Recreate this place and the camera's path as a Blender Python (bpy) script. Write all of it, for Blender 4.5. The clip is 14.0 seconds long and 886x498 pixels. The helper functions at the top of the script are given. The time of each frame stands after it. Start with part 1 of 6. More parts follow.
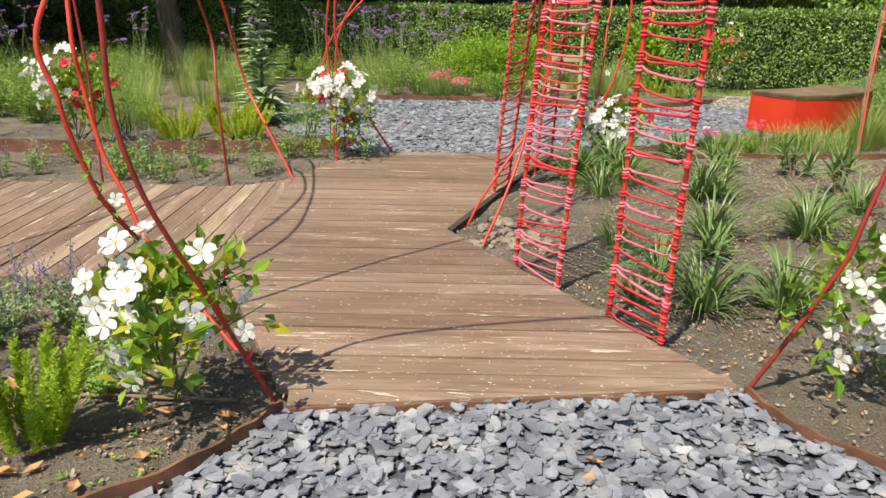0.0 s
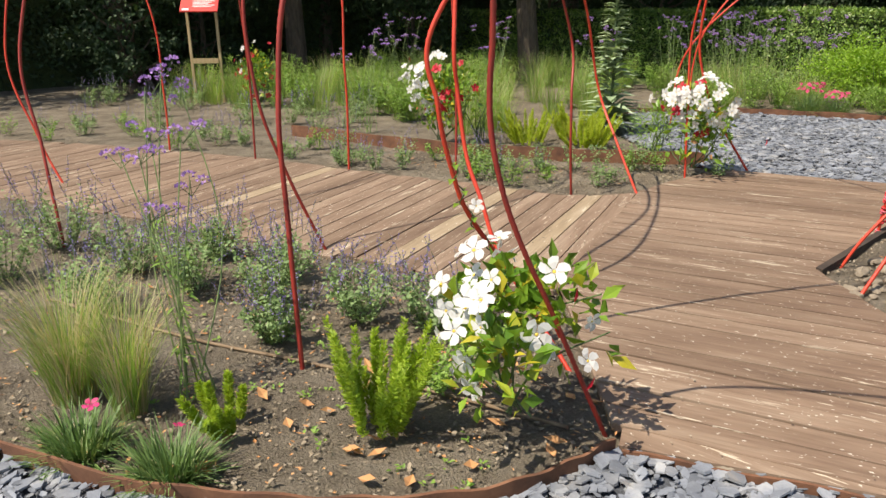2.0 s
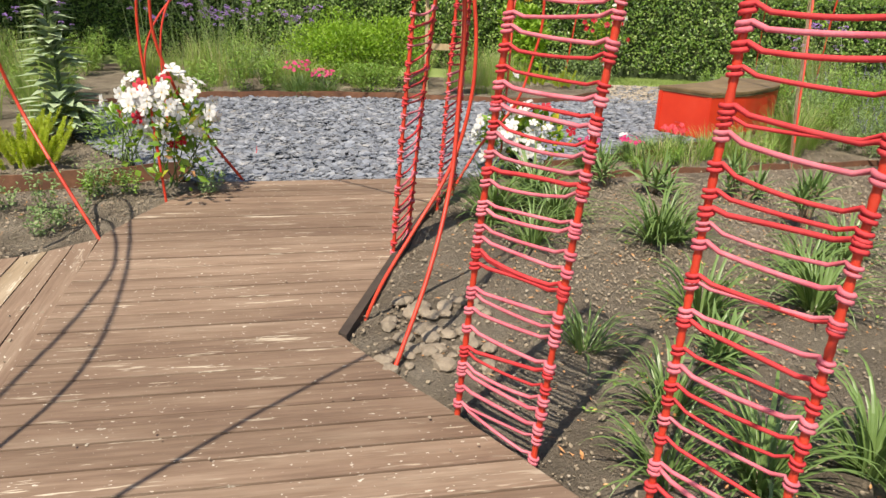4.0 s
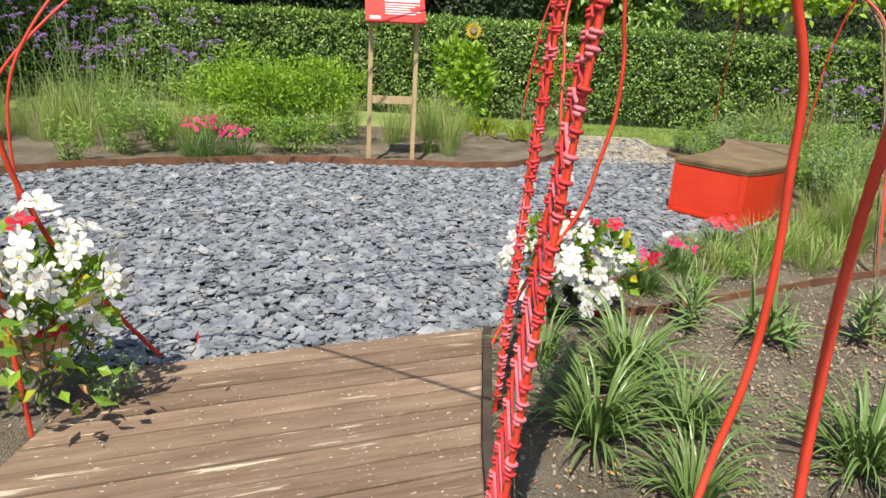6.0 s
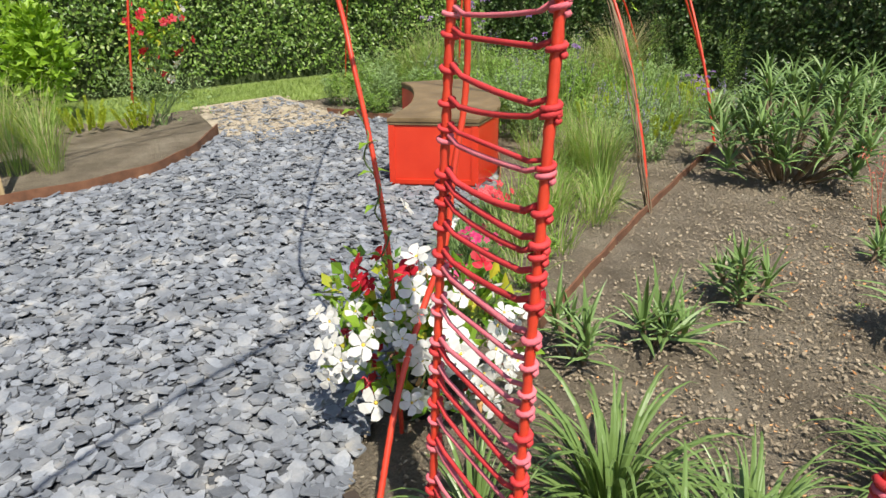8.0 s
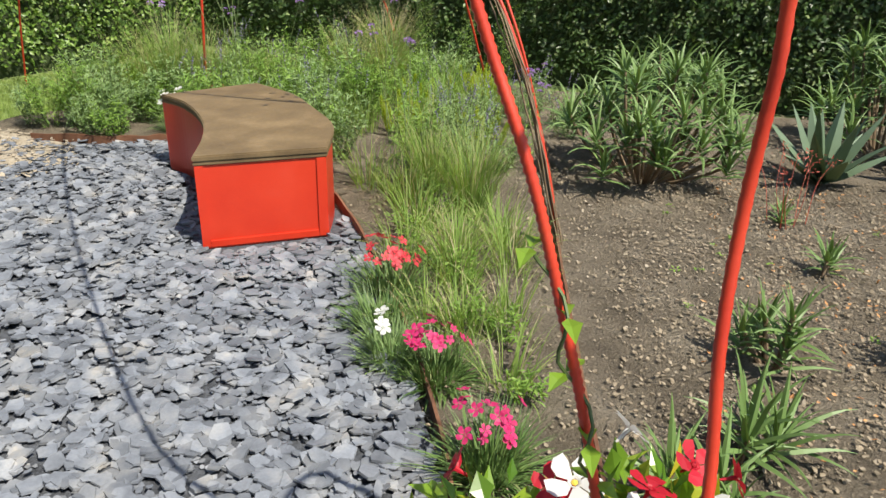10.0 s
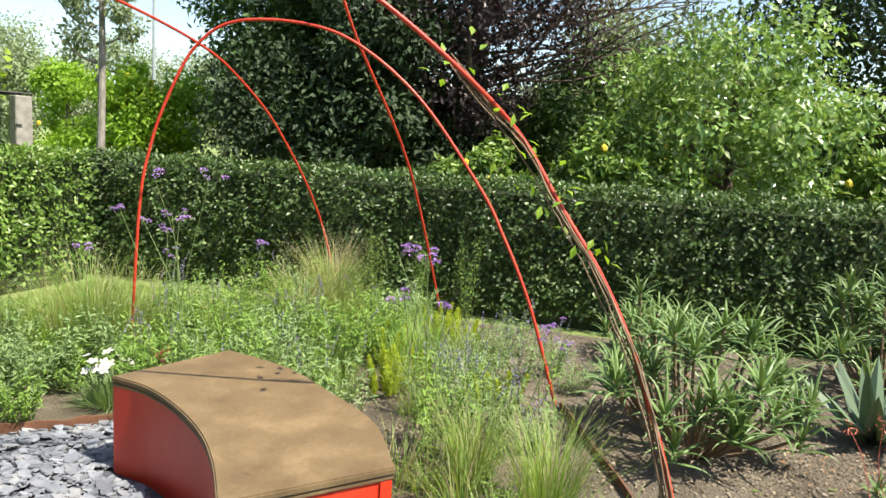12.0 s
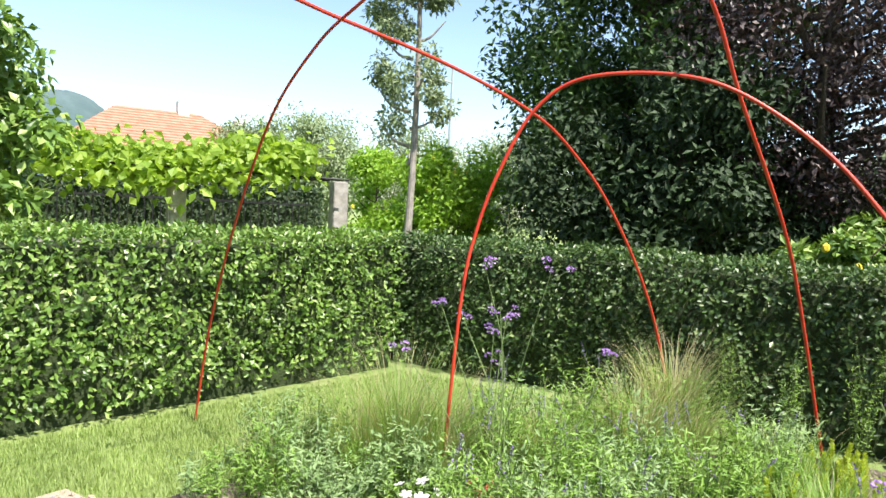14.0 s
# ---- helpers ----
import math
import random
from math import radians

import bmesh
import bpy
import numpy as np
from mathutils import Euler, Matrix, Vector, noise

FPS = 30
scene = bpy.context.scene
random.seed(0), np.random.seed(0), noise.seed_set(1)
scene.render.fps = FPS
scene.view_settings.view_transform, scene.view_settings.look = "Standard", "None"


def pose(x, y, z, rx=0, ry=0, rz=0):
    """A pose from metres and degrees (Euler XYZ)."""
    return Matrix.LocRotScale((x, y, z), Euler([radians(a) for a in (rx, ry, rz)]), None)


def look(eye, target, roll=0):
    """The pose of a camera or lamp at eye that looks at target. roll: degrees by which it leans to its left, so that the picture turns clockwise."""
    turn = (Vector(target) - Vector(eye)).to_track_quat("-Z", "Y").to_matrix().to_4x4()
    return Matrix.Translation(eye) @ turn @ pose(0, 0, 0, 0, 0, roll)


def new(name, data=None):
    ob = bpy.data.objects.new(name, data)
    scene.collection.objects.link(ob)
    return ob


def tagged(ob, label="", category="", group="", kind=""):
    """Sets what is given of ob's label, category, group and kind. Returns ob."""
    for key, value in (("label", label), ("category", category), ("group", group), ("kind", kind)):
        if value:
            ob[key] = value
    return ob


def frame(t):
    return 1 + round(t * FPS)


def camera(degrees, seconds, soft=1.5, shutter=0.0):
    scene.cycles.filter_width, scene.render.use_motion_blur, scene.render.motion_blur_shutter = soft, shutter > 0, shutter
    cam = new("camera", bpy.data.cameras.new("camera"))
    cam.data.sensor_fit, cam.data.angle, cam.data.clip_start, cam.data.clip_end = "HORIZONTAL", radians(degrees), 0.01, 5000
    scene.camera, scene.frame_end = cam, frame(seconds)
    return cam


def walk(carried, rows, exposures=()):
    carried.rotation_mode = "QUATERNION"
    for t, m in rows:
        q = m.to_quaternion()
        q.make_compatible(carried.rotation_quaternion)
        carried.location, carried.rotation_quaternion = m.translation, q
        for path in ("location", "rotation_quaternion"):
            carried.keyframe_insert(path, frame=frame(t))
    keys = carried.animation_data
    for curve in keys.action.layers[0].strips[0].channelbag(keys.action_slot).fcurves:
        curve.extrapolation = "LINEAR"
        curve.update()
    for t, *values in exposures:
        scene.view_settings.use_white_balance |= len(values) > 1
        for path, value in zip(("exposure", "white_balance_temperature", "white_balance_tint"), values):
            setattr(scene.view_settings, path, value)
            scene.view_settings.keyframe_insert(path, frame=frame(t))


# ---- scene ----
cam = camera(63.0, 14.0)
PATH = [
    (0, (2.625, 2.608, 1.429), (2.155, 4.441, 0.782), 0.8),
    (0.5, (2.567, 2.588, 1.435), (1.805, 4.319, 0.785), 0.7),
    (1, (2.53, 2.574, 1.441), (1.553, 4.196, 0.797), 0.1),
    (1.5, (2.512, 2.573, 1.452), (1.368, 4.094, 0.837), 0.3),
    (2, (2.428, 2.728, 1.428), (1.192, 4.168, 0.797), -0.5),
    (2.5, (2.353, 3.032, 1.443), (1.374, 4.64, 0.768), -1.1),
    (3, (2.312, 3.412, 1.453), (1.653, 5.158, 0.734), 1.4),
    (3.5, (2.247, 3.785, 1.452), (1.835, 5.603, 0.726), 2.1),
    (3.7, (2.199, 3.943, 1.463), (1.939, 5.793, 0.75), 1.6),
    (5.8, (1.284, 6.055, 1.648), (1.539, 7.922, 0.978), 3.2),
    (6, (1.203, 6.255, 1.67), (1.46, 8.126, 1.012), 3.4),
    (6.5, (1.034, 6.714, 1.668), (1.491, 8.546, 1.01), -0.4),
    (7, (0.947, 7.142, 1.626), (1.741, 8.829, 0.903), 0.7),
    (7.2, (0.947, 7.341, 1.616), (1.839, 8.975, 0.886), 0.5),
    (9.3, (1.245, 9.339, 1.497), (2.808, 10.219, 0.612), 1.3),
    (9.5, (1.289, 9.48, 1.488), (2.89, 10.289, 0.604), 1.8),
    (10, (1.408, 9.829, 1.502), (3.102, 10.507, 0.683), 1.7),
    (10.5, (1.475, 10.15, 1.515), (3.246, 10.681, 0.754), 1.5),
    (11, (1.576, 10.462, 1.552), (3.428, 10.774, 0.867), 3.0),
    (11.2, (1.637, 10.601, 1.574), (3.522, 10.872, 0.961), 3.3),
    (11.5, (1.796, 10.788, 1.613), (3.716, 11.065, 1.126), 2.4),
    (12, (1.978, 11.098, 1.644), (3.926, 11.453, 1.364), 3.4),
    (12.5, (2.167, 11.293, 1.675), (4.121, 11.671, 1.482), 2.3),
    (13, (2.425, 11.498, 1.66), (4.357, 12.011, 1.603), 2.7),
    (13.5, (2.666, 11.718, 1.642), (4.51, 12.492, 1.581), 1.9),
    (14, (2.863, 11.932, 1.619), (4.554, 12.994, 1.518), 3.0),
]
walk(cam, [(t, look(eye, target, roll)) for t, eye, target, roll in PATH], [(0, 0.72, 7200, 10), (3.7, 0.72, 7200, 12), (5.8, 0.75, 6900, 8), (10.3, 0.72, 6900, 8), (11.5, 1.0, 7100, 9), (12.5, 1.34, 6750, 9), (14, 1.36, 6550, 10)])

# ---- world, sun, exposure ----
SUN_TO = Vector((0.34, 0.94, -1.66)).normalized()      # the way the sunlight travels
world = bpy.data.worlds.new("sky")
scene.world = world
world.use_nodes = True
wn = world.node_tree
sky = wn.nodes.new("ShaderNodeTexSky")
sky.sky_type = "NISHITA"
sky.sun_disc = False
sky.sun_elevation = math.asin(-SUN_TO.z)
sky.sun_rotation = math.atan2(-SUN_TO.x, -SUN_TO.y)
sky.altitude, sky.air_density, sky.dust_density, sky.ozone_density = 20, 1.0, 0.8, 1.0
wn.nodes["Background"].inputs["Strength"].default_value = 0.11
wn.links.new(sky.outputs[0], wn.nodes["Background"].inputs["Color"])
sun_data = bpy.data.lights.new("sun", "SUN")
sun_data.energy, sun_data.angle, sun_data.color = 4.3, radians(0.53), (1.0, 0.955, 0.88)
sun = new("sun", sun_data)
sun.matrix_world = look((0, 0, 30), Vector((0, 0, 30)) + SUN_TO)

# ---- materials ----
def shader(name):
    m = bpy.data.materials.new(name)
    m.use_nodes = True
    return m, m.node_tree, m.node_tree.nodes["Principled BSDF"]


def noise_node(nt, scale, detail=4.0, rough=0.6, stretch=None):
    tc = nt.nodes.new("ShaderNodeTexCoord")
    n = nt.nodes.new("ShaderNodeTexNoise")
    n.inputs["Scale"].default_value, n.inputs["Detail"].default_value, n.inputs["Roughness"].default_value = scale, detail, rough
    if stretch:
        mp = nt.nodes.new("ShaderNodeMapping")
        mp.inputs["Scale"].default_value = stretch
        nt.links.new(tc.outputs["Object"], mp.inputs[0])
        nt.links.new(mp.outputs[0], n.inputs["Vector"])
    else:
        nt.links.new(tc.outputs["Object"], n.inputs["Vector"])
    return n


def ramp(nt, src, stops):
    r = nt.nodes.new("ShaderNodeValToRGB")
    els = r.color_ramp.elements
    while len(els) < len(stops):
        els.new(0.5)
    for el, (p, c) in zip(els, stops):
        el.position, el.color = p, (*c, 1)
    nt.links.new(src, r.inputs[0])
    return r


def blend(nt, kind, fac, a, b):
    m = nt.nodes.new("ShaderNodeMix")
    m.data_type, m.blend_type = "RGBA", kind
    for sock, v in ((m.inputs[0], fac), (m.inputs[6], a), (m.inputs[7], b)):
        if isinstance(v, (int, float)):
            sock.default_value = v
        elif isinstance(v, tuple):
            sock.default_value = (*v, 1)
        else:
            nt.links.new(v, sock)
    return m.outputs[2]


def add_bump(nt, bsdf, src, strength, dist):
    b = nt.nodes.new("ShaderNodeBump")
    b.inputs["Strength"].default_value, b.inputs["Distance"].default_value = strength, dist
    nt.links.new(src, b.inputs["Height"])
    nt.links.new(b.outputs[0], bsdf.inputs["Normal"])


def surface(name, stops, scale=3.0, fine=60.0, rough=0.7, bump=0.4, dist=0.01, metal=0.0, stretch=None, island=0.0, objrand=0.0, fine_amount=0.35, spec=0.5):
    """A two-scale noise material: broad colour stops, a fine grain on top, bump from the grain."""
    m, nt, bsdf = shader(name)
    broad = noise_node(nt, scale, 5.0, 0.6, stretch)
    grain = noise_node(nt, fine, 6.0, 0.7, stretch)
    col = ramp(nt, broad.outputs["Fac"], stops).outputs[0]
    g = ramp(nt, grain.outputs["Fac"], [(0.3, (0.45, 0.45, 0.45)), (0.7, (1.0, 1.0, 1.0))]).outputs[0]
    col = blend(nt, "MULTIPLY", fine_amount, col, g)
    if island or objrand:
        if island:
            geo = nt.nodes.new("ShaderNodeNewGeometry")
            src = geo.outputs["Random Per Island"]
        else:
            info = nt.nodes.new("ShaderNodeObjectInfo")
            src = info.outputs["Random"]
        v = ramp(nt, src, [(0.0, (0.35, 0.35, 0.35)), (1.0, (1.0, 1.0, 1.0))]).outputs[0]
        col = blend(nt, "MULTIPLY", island or objrand, col, v)
    nt.links.new(col, bsdf.inputs["Base Color"])
    bsdf.inputs["Roughness"].default_value, bsdf.inputs["Metallic"].default_value = rough, metal
    bsdf.inputs["Specular IOR Level"].default_value = spec
    add_bump(nt, bsdf, grain.outputs["Fac"], bump, dist)
    return m


def foliage(name, dark, light, odd=None, rough=0.45, thru=0.35, tint=None):
    """Leaf material: each leaf takes its own tone, light passes through a part of it."""
    m, nt, bsdf = shader(name)
    geo = nt.nodes.new("ShaderNodeNewGeometry")
    stops = [(0.0, dark), (0.8, light)] + ([(0.97, odd)] if odd else [])
    col = ramp(nt, geo.outputs["Random Per Island"], stops).outputs[0]
    n = noise_node(nt, 2.2, 3.0)
    col = blend(nt, "MULTIPLY", 0.5, col, ramp(nt, n.outputs["Fac"], [(0.3, (0.5, 0.5, 0.5)), (0.65, (1, 1, 1))]).outputs[0])
    nt.links.new(col, bsdf.inputs["Base Color"])
    bsdf.inputs["Roughness"].default_value = rough
    tr = nt.nodes.new("ShaderNodeBsdfTranslucent")
    nt.links.new(blend(nt, "MULTIPLY", 1.0, col, tint or (1.0, 1.0, 0.55)), tr.inputs["Color"])
    mx = nt.nodes.new("ShaderNodeMixShader")
    mx.inputs[0].default_value = thru
    out = nt.nodes["Material Output"]
    nt.links.new(bsdf.outputs[0], mx.inputs[1])
    nt.links.new(tr.outputs[0], mx.inputs[2])
    nt.links.new(mx.outputs[0], out.inputs["Surface"])
    return m


def petal(name, col, col2, thru=0.3):
    return foliage(name, col, col2, rough=0.55, thru=thru, tint=(1, 1, 1))


M = {}
M["soil"] = surface("garden_soil", [(0.3, (0.215, 0.176, 0.128)), (0.5, (0.325, 0.270, 0.198)), (0.7, (0.45, 0.385, 0.292))], 3.0, 90, 0.95, 1.0, 0.045, fine_amount=0.9, spec=0.2)
M["crumb"] = surface("soil_crumb", [(0.3, (0.25, 0.20, 0.14)), (0.55, (0.36, 0.295, 0.21)), (0.75, (0.52, 0.46, 0.37))], 30, 120, 0.95, 0.4, 0.005, island=0.4, spec=0.2)
M["lawn"] = surface("lawn_ground", [(0.3, (0.17, 0.24, 0.07)), (0.55, (0.26, 0.33, 0.11)), (0.8, (0.37, 0.38, 0.18))], 1.2, 70, 0.95, 0.8, 0.02, fine_amount=0.4, spec=0.2)
M["slate"] = surface("slate_chip", [(0.25, (0.15, 0.165, 0.195)), (0.48, (0.25, 0.272, 0.31)), (0.62, (0.35, 0.36, 0.375)), (0.75, (0.50, 0.46, 0.40))], 7, 90, 0.7, 0.5, 0.005, island=0.7, fine_amount=0.4)
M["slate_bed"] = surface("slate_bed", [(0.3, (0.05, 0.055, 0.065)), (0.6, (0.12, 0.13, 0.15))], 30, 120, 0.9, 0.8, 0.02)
M["sand"] = surface("tan_gravel", [(0.3, (0.34, 0.28, 0.2)), (0.6, (0.48, 0.41, 0.31))], 8, 120, 0.95, 0.8, 0.01)


def board(name, stops, rnd):
    """Weathered board: long soft streaks, dark stains, pale scratches and specks along the grain."""
    m, nt, bsdf = shader(name)
    info = nt.nodes.new("ShaderNodeObjectInfo")
    tc = nt.nodes.new("ShaderNodeTexCoord")
    off = nt.nodes.new("ShaderNodeVectorMath")
    off.operation = "MULTIPLY_ADD"
    off.inputs[1].default_value, off.inputs[2].default_value = (37, 53, 11), (0, 0, 0)
    nt.links.new(info.outputs["Random"], off.inputs[0])
    plus = nt.nodes.new("ShaderNodeVectorMath")
    nt.links.new(tc.outputs["Object"], plus.inputs[0])
    nt.links.new(off.outputs[0], plus.inputs[1])

    def tex(scale, stretch, detail=5.0, rough=0.6):
        mp = nt.nodes.new("ShaderNodeMapping")
        mp.inputs["Scale"].default_value = stretch
        nt.links.new(plus.outputs[0], mp.inputs[0])
        n = nt.nodes.new("ShaderNodeTexNoise")
        n.inputs["Scale"].default_value, n.inputs["Detail"].default_value, n.inputs["Roughness"].default_value = scale, detail, rough
        nt.links.new(mp.outputs[0], n.inputs["Vector"])
        return n.outputs["Fac"]
    col = ramp(nt, tex(3.0, (0.45, 3.0, 3.0)), stops).outputs[0]
    fine = tex(60, (0.06, 1, 1), 4.0, 0.7)
    col = blend(nt, "MULTIPLY", 0.55, col, ramp(nt, fine, [(0.32, (0.5, 0.46, 0.42)), (0.62, (1, 1, 1))]).outputs[0])
    scratch = ramp(nt, tex(26, (0.10, 1, 1), 3.0, 0.75), [(0.615, (0, 0, 0)), (0.655, (1, 1, 1))]).outputs[0]
    patch = ramp(nt, tex(1.6, (1, 1, 1), 2.0), [(0.40, (0, 0, 0)), (0.60, (1, 1, 1))]).outputs[0]
    col = blend(nt, "MIX", blend(nt, "MULTIPLY", 1.0, scratch, patch), col, (0.58, 0.50, 0.38))
    speck = ramp(nt, tex(75, (0.5, 1, 1), 2.0, 0.5), [(0.69, (0, 0, 0)), (0.72, (1, 1, 1))]).outputs[0]
    col = blend(nt, "MIX", speck, col, (0.62, 0.56, 0.46))
    v = ramp(nt, info.outputs["Random"], [(0.0, (0.55, 0.52, 0.5)), (1.0, (1, 1, 1))]).outputs[0]
    col = blend(nt, "MULTIPLY", rnd, col, v)
    nt.links.new(col, bsdf.inputs["Base Color"])
    bsdf.inputs["Roughness"].default_value = 0.72
    bsdf.inputs["Specular IOR Level"].default_value = 0.35
    add_bump(nt, bsdf, fine, 0.5, 0.003)
    return m


M["plank"] = board("weathered_deck_board", [(0.30, (0.185, 0.122, 0.084)), (0.5, (0.255, 0.176, 0.122)), (0.72, (0.335, 0.25, 0.18))], 0.65)
M["pale_plank"] = board("bleached_deck_board", [(0.30, (0.27, 0.20, 0.125)), (0.5, (0.345, 0.265, 0.172)), (0.72, (0.42, 0.335, 0.235))], 0.25)
# Wood coloured nearly black to stand for shade under and beside the deck
M["shaded_wood"] = surface("deck_shadow_board", [(0.3, (0.03, 0.02, 0.015)), (0.7, (0.07, 0.05, 0.035))], 6, 60, 0.85, 0.4, 0.004)
M["corten"] = surface("rusted_edging", [(0.3, (0.10, 0.045, 0.025)), (0.55, (0.19, 0.085, 0.045)), (0.75, (0.27, 0.13, 0.07))], 7, 90, 0.85, 0.5, 0.003, metal=0.1)
M["red_rod"] = surface("red_painted_rebar", [(0.3, (0.50, 0.035, 0.018)), (0.6, (0.62, 0.055, 0.025)), (0.8, (0.66, 0.09, 0.05))], 6, 120, 0.42, 0.25, 0.002, fine_amount=0.2)
M["dark_rod"] = surface("dull_red_rod", [(0.3, (0.22, 0.02, 0.015)), (0.7, (0.36, 0.035, 0.022))], 6, 120, 0.5, 0.25, 0.002, fine_amount=0.25)
M["cord_red"] = surface("red_cord", [(0.3, (0.52, 0.025, 0.03)), (0.7, (0.68, 0.05, 0.055))], 14, 260, 0.75, 0.5, 0.002, objrand=0.25)
M["cord_pink"] = surface("sun_faded_cord", [(0.3, (0.64, 0.10, 0.14)), (0.7, (0.72, 0.22, 0.26))], 14, 260, 0.8, 0.5, 0.002, objrand=0.25)
M["bench_red"] = surface("red_bench_paint", [(0.3, (0.56, 0.03, 0.012)), (0.6, (0.64, 0.045, 0.018)), (0.8, (0.68, 0.06, 0.03))], 3, 160, 0.38, 0.12, 0.002, fine_amount=0.12)
M["bench_top"] = surface("weathered_plywood_top", [(0.25, (0.12, 0.078, 0.036)), (0.5, (0.185, 0.125, 0.06)), (0.75, (0.28, 0.195, 0.10))], 4, 55, 0.6, 0.3, 0.003, fine_amount=0.45)
M["post_wood"] = surface("sign_post_wood", [(0.3, (0.38, 0.27, 0.13)), (0.7, (0.52, 0.39, 0.22))], 6, 80, 0.75, 0.3, 0.002, stretch=(6, 6, 0.7))
M["sign_red"] = surface("red_sign_panel", [(0.3, (0.62, 0.04, 0.035)), (0.7, (0.68, 0.06, 0.045))], 3, 60, 0.35, 0.05, 0.001, fine_amount=0.05)
M["sign_white"] = surface("white_print", [(0.3, (0.72, 0.66, 0.66)), (0.7, (0.8, 0.76, 0.76))], 3, 60, 0.5, 0.05, 0.001, fine_amount=0.05)
M["bark"] = surface("bark", [(0.3, (0.07, 0.05, 0.035)), (0.7, (0.16, 0.12, 0.09))], 9, 60, 0.9, 0.8, 0.02, stretch=(3, 3, 0.6))
M["pale_bark"] = surface("pale_bark", [(0.3, (0.22, 0.19, 0.16)), (0.7, (0.42, 0.38, 0.33))], 9, 60, 0.9, 0.5, 0.01, stretch=(2, 2, 0.8))
M["stem"] = surface("green_stem", [(0.3, (0.06, 0.10, 0.03)), (0.7, (0.11, 0.16, 0.05))], 9, 80, 0.6, 0.2, 0.002)
M["pale_stem"] = surface("pale_green_stem", [(0.3, (0.16, 0.24, 0.08)), (0.7, (0.26, 0.34, 0.13))], 9, 80, 0.6, 0.2, 0.002)
M["dry_stem"] = surface("dry_vine_stem", [(0.3, (0.14, 0.09, 0.05)), (0.7, (0.30, 0.22, 0.14))], 9, 80, 0.85, 0.4, 0.003)
M["pot"] = surface("black_plant_pot", [(0.3, (0.012, 0.011, 0.01)), (0.7, (0.03, 0.027, 0.022))], 6, 60, 0.6, 0.2, 0.002)
M["granite"] = surface("granite_pillar", [(0.3, (0.26, 0.24, 0.22)), (0.7, (0.46, 0.43, 0.40))], 8, 60, 0.9, 0.6, 0.01)
M["roof"] = surface("clay_roof_tile", [(0.3, (0.36, 0.16, 0.10)), (0.7, (0.48, 0.25, 0.17))], 2, 20, 0.9, 0.3, 0.02)
M["render_white"] = surface("white_wall_render", [(0.3, (0.68, 0.65, 0.60)), (0.7, (0.8, 0.78, 0.74))], 1, 30, 0.9, 0.2, 0.01, fine_amount=0.1)
M["glass_dark"] = surface("dark_window_pane", [(0.3, (0.03, 0.035, 0.04)), (0.7, (0.06, 0.065, 0.07))], 1, 30, 0.12, 0.0, 0.001)
M["iron"] = surface("dark_iron", [(0.3, (0.02, 0.02, 0.022)), (0.7, (0.05, 0.05, 0.05))], 8, 60, 0.55, 0.2, 0.001, metal=0.6)
M["galv"] = surface("grey_pole", [(0.3, (0.36, 0.38, 0.4)), (0.7, (0.45, 0.47, 0.5))], 2, 60, 0.5, 0.1, 0.001, metal=0.3)
M["hill"] = surface("wooded_hill", [(0.3, (0.055, 0.095, 0.10)), (0.7, (0.10, 0.145, 0.145))], 0.02, 0.15, 1.0, 0.3, 2.0)
M["stone"] = surface("rubble_stone", [(0.3, (0.22, 0.175, 0.125)), (0.7, (0.36, 0.30, 0.22))], 10, 70, 0.9, 0.6, 0.01, objrand=0.3)
M["dead_leaf"] = foliage("fallen_leaf", (0.42, 0.18, 0.06), (0.62, 0.34, 0.15), rough=0.8, thru=0.1)
M["hedge"] = foliage("hedge_leaf", (0.075, 0.155, 0.028), (0.23, 0.375, 0.068), (0.40, 0.5, 0.17), rough=0.38, thru=0.3)
# Second hedge leaf; its colour is darkened to carry the hedge's shade
M["shaded_hedge"] = foliage("shaded_glossy_hedge_leaf", (0.034, 0.073, 0.018), (0.083, 0.153, 0.033), (0.24, 0.31, 0.12), rough=0.42, thru=0.2)
# Near-black green that stands for the shade between hedge leaves
M["hedge_core"] = surface("hedge_inner_shade", [(0.3, (0.03, 0.045, 0.015)), (0.7, (0.06, 0.09, 0.025))], 6, 40, 0.95, 0.8, 0.05)
M["dark_leaf"] = foliage("dark_tree_leaf", (0.018, 0.04, 0.012), (0.042, 0.082, 0.023), rough=0.65, thru=0.2)
M["chestnut"] = foliage("broad_tree_leaf", (0.032, 0.078, 0.018), (0.088, 0.168, 0.034), rough=0.6, thru=0.3)
M["plum"] = foliage("purple_plum_leaf", (0.034, 0.022, 0.022), (0.085, 0.058, 0.054), (0.18, 0.14, 0.12), rough=0.4, thru=0.2, tint=(1, 0.6, 0.5))
M["vine"] = foliage("vine_leaf", (0.22, 0.36, 0.04), (0.42, 0.58, 0.09), rough=0.5, thru=0.5)
M["far_leaf"] = foliage("far_tree_leaf", (0.20, 0.27, 0.14), (0.32, 0.39, 0.21), rough=0.7, thru=0.3)
M["camellia"] = foliage("glossy_shrub_leaf", (0.14, 0.26, 0.06), (0.31, 0.46, 0.13), (0.5, 0.58, 0.3), rough=0.22, thru=0.3)
M["lime"] = foliage("lime_leaf", (0.20, 0.38, 0.03), (0.36, 0.56, 0.06), rough=0.5, thru=0.5)
M["fern"] = foliage("asparagus_fern_frond", (0.32, 0.48, 0.04), (0.50, 0.64, 0.08), rough=0.55, thru=0.45)
M["yellow_fern"] = foliage("yellow_fern_frond", (0.44, 0.56, 0.05), (0.64, 0.72, 0.10), rough=0.55, thru=0.5)
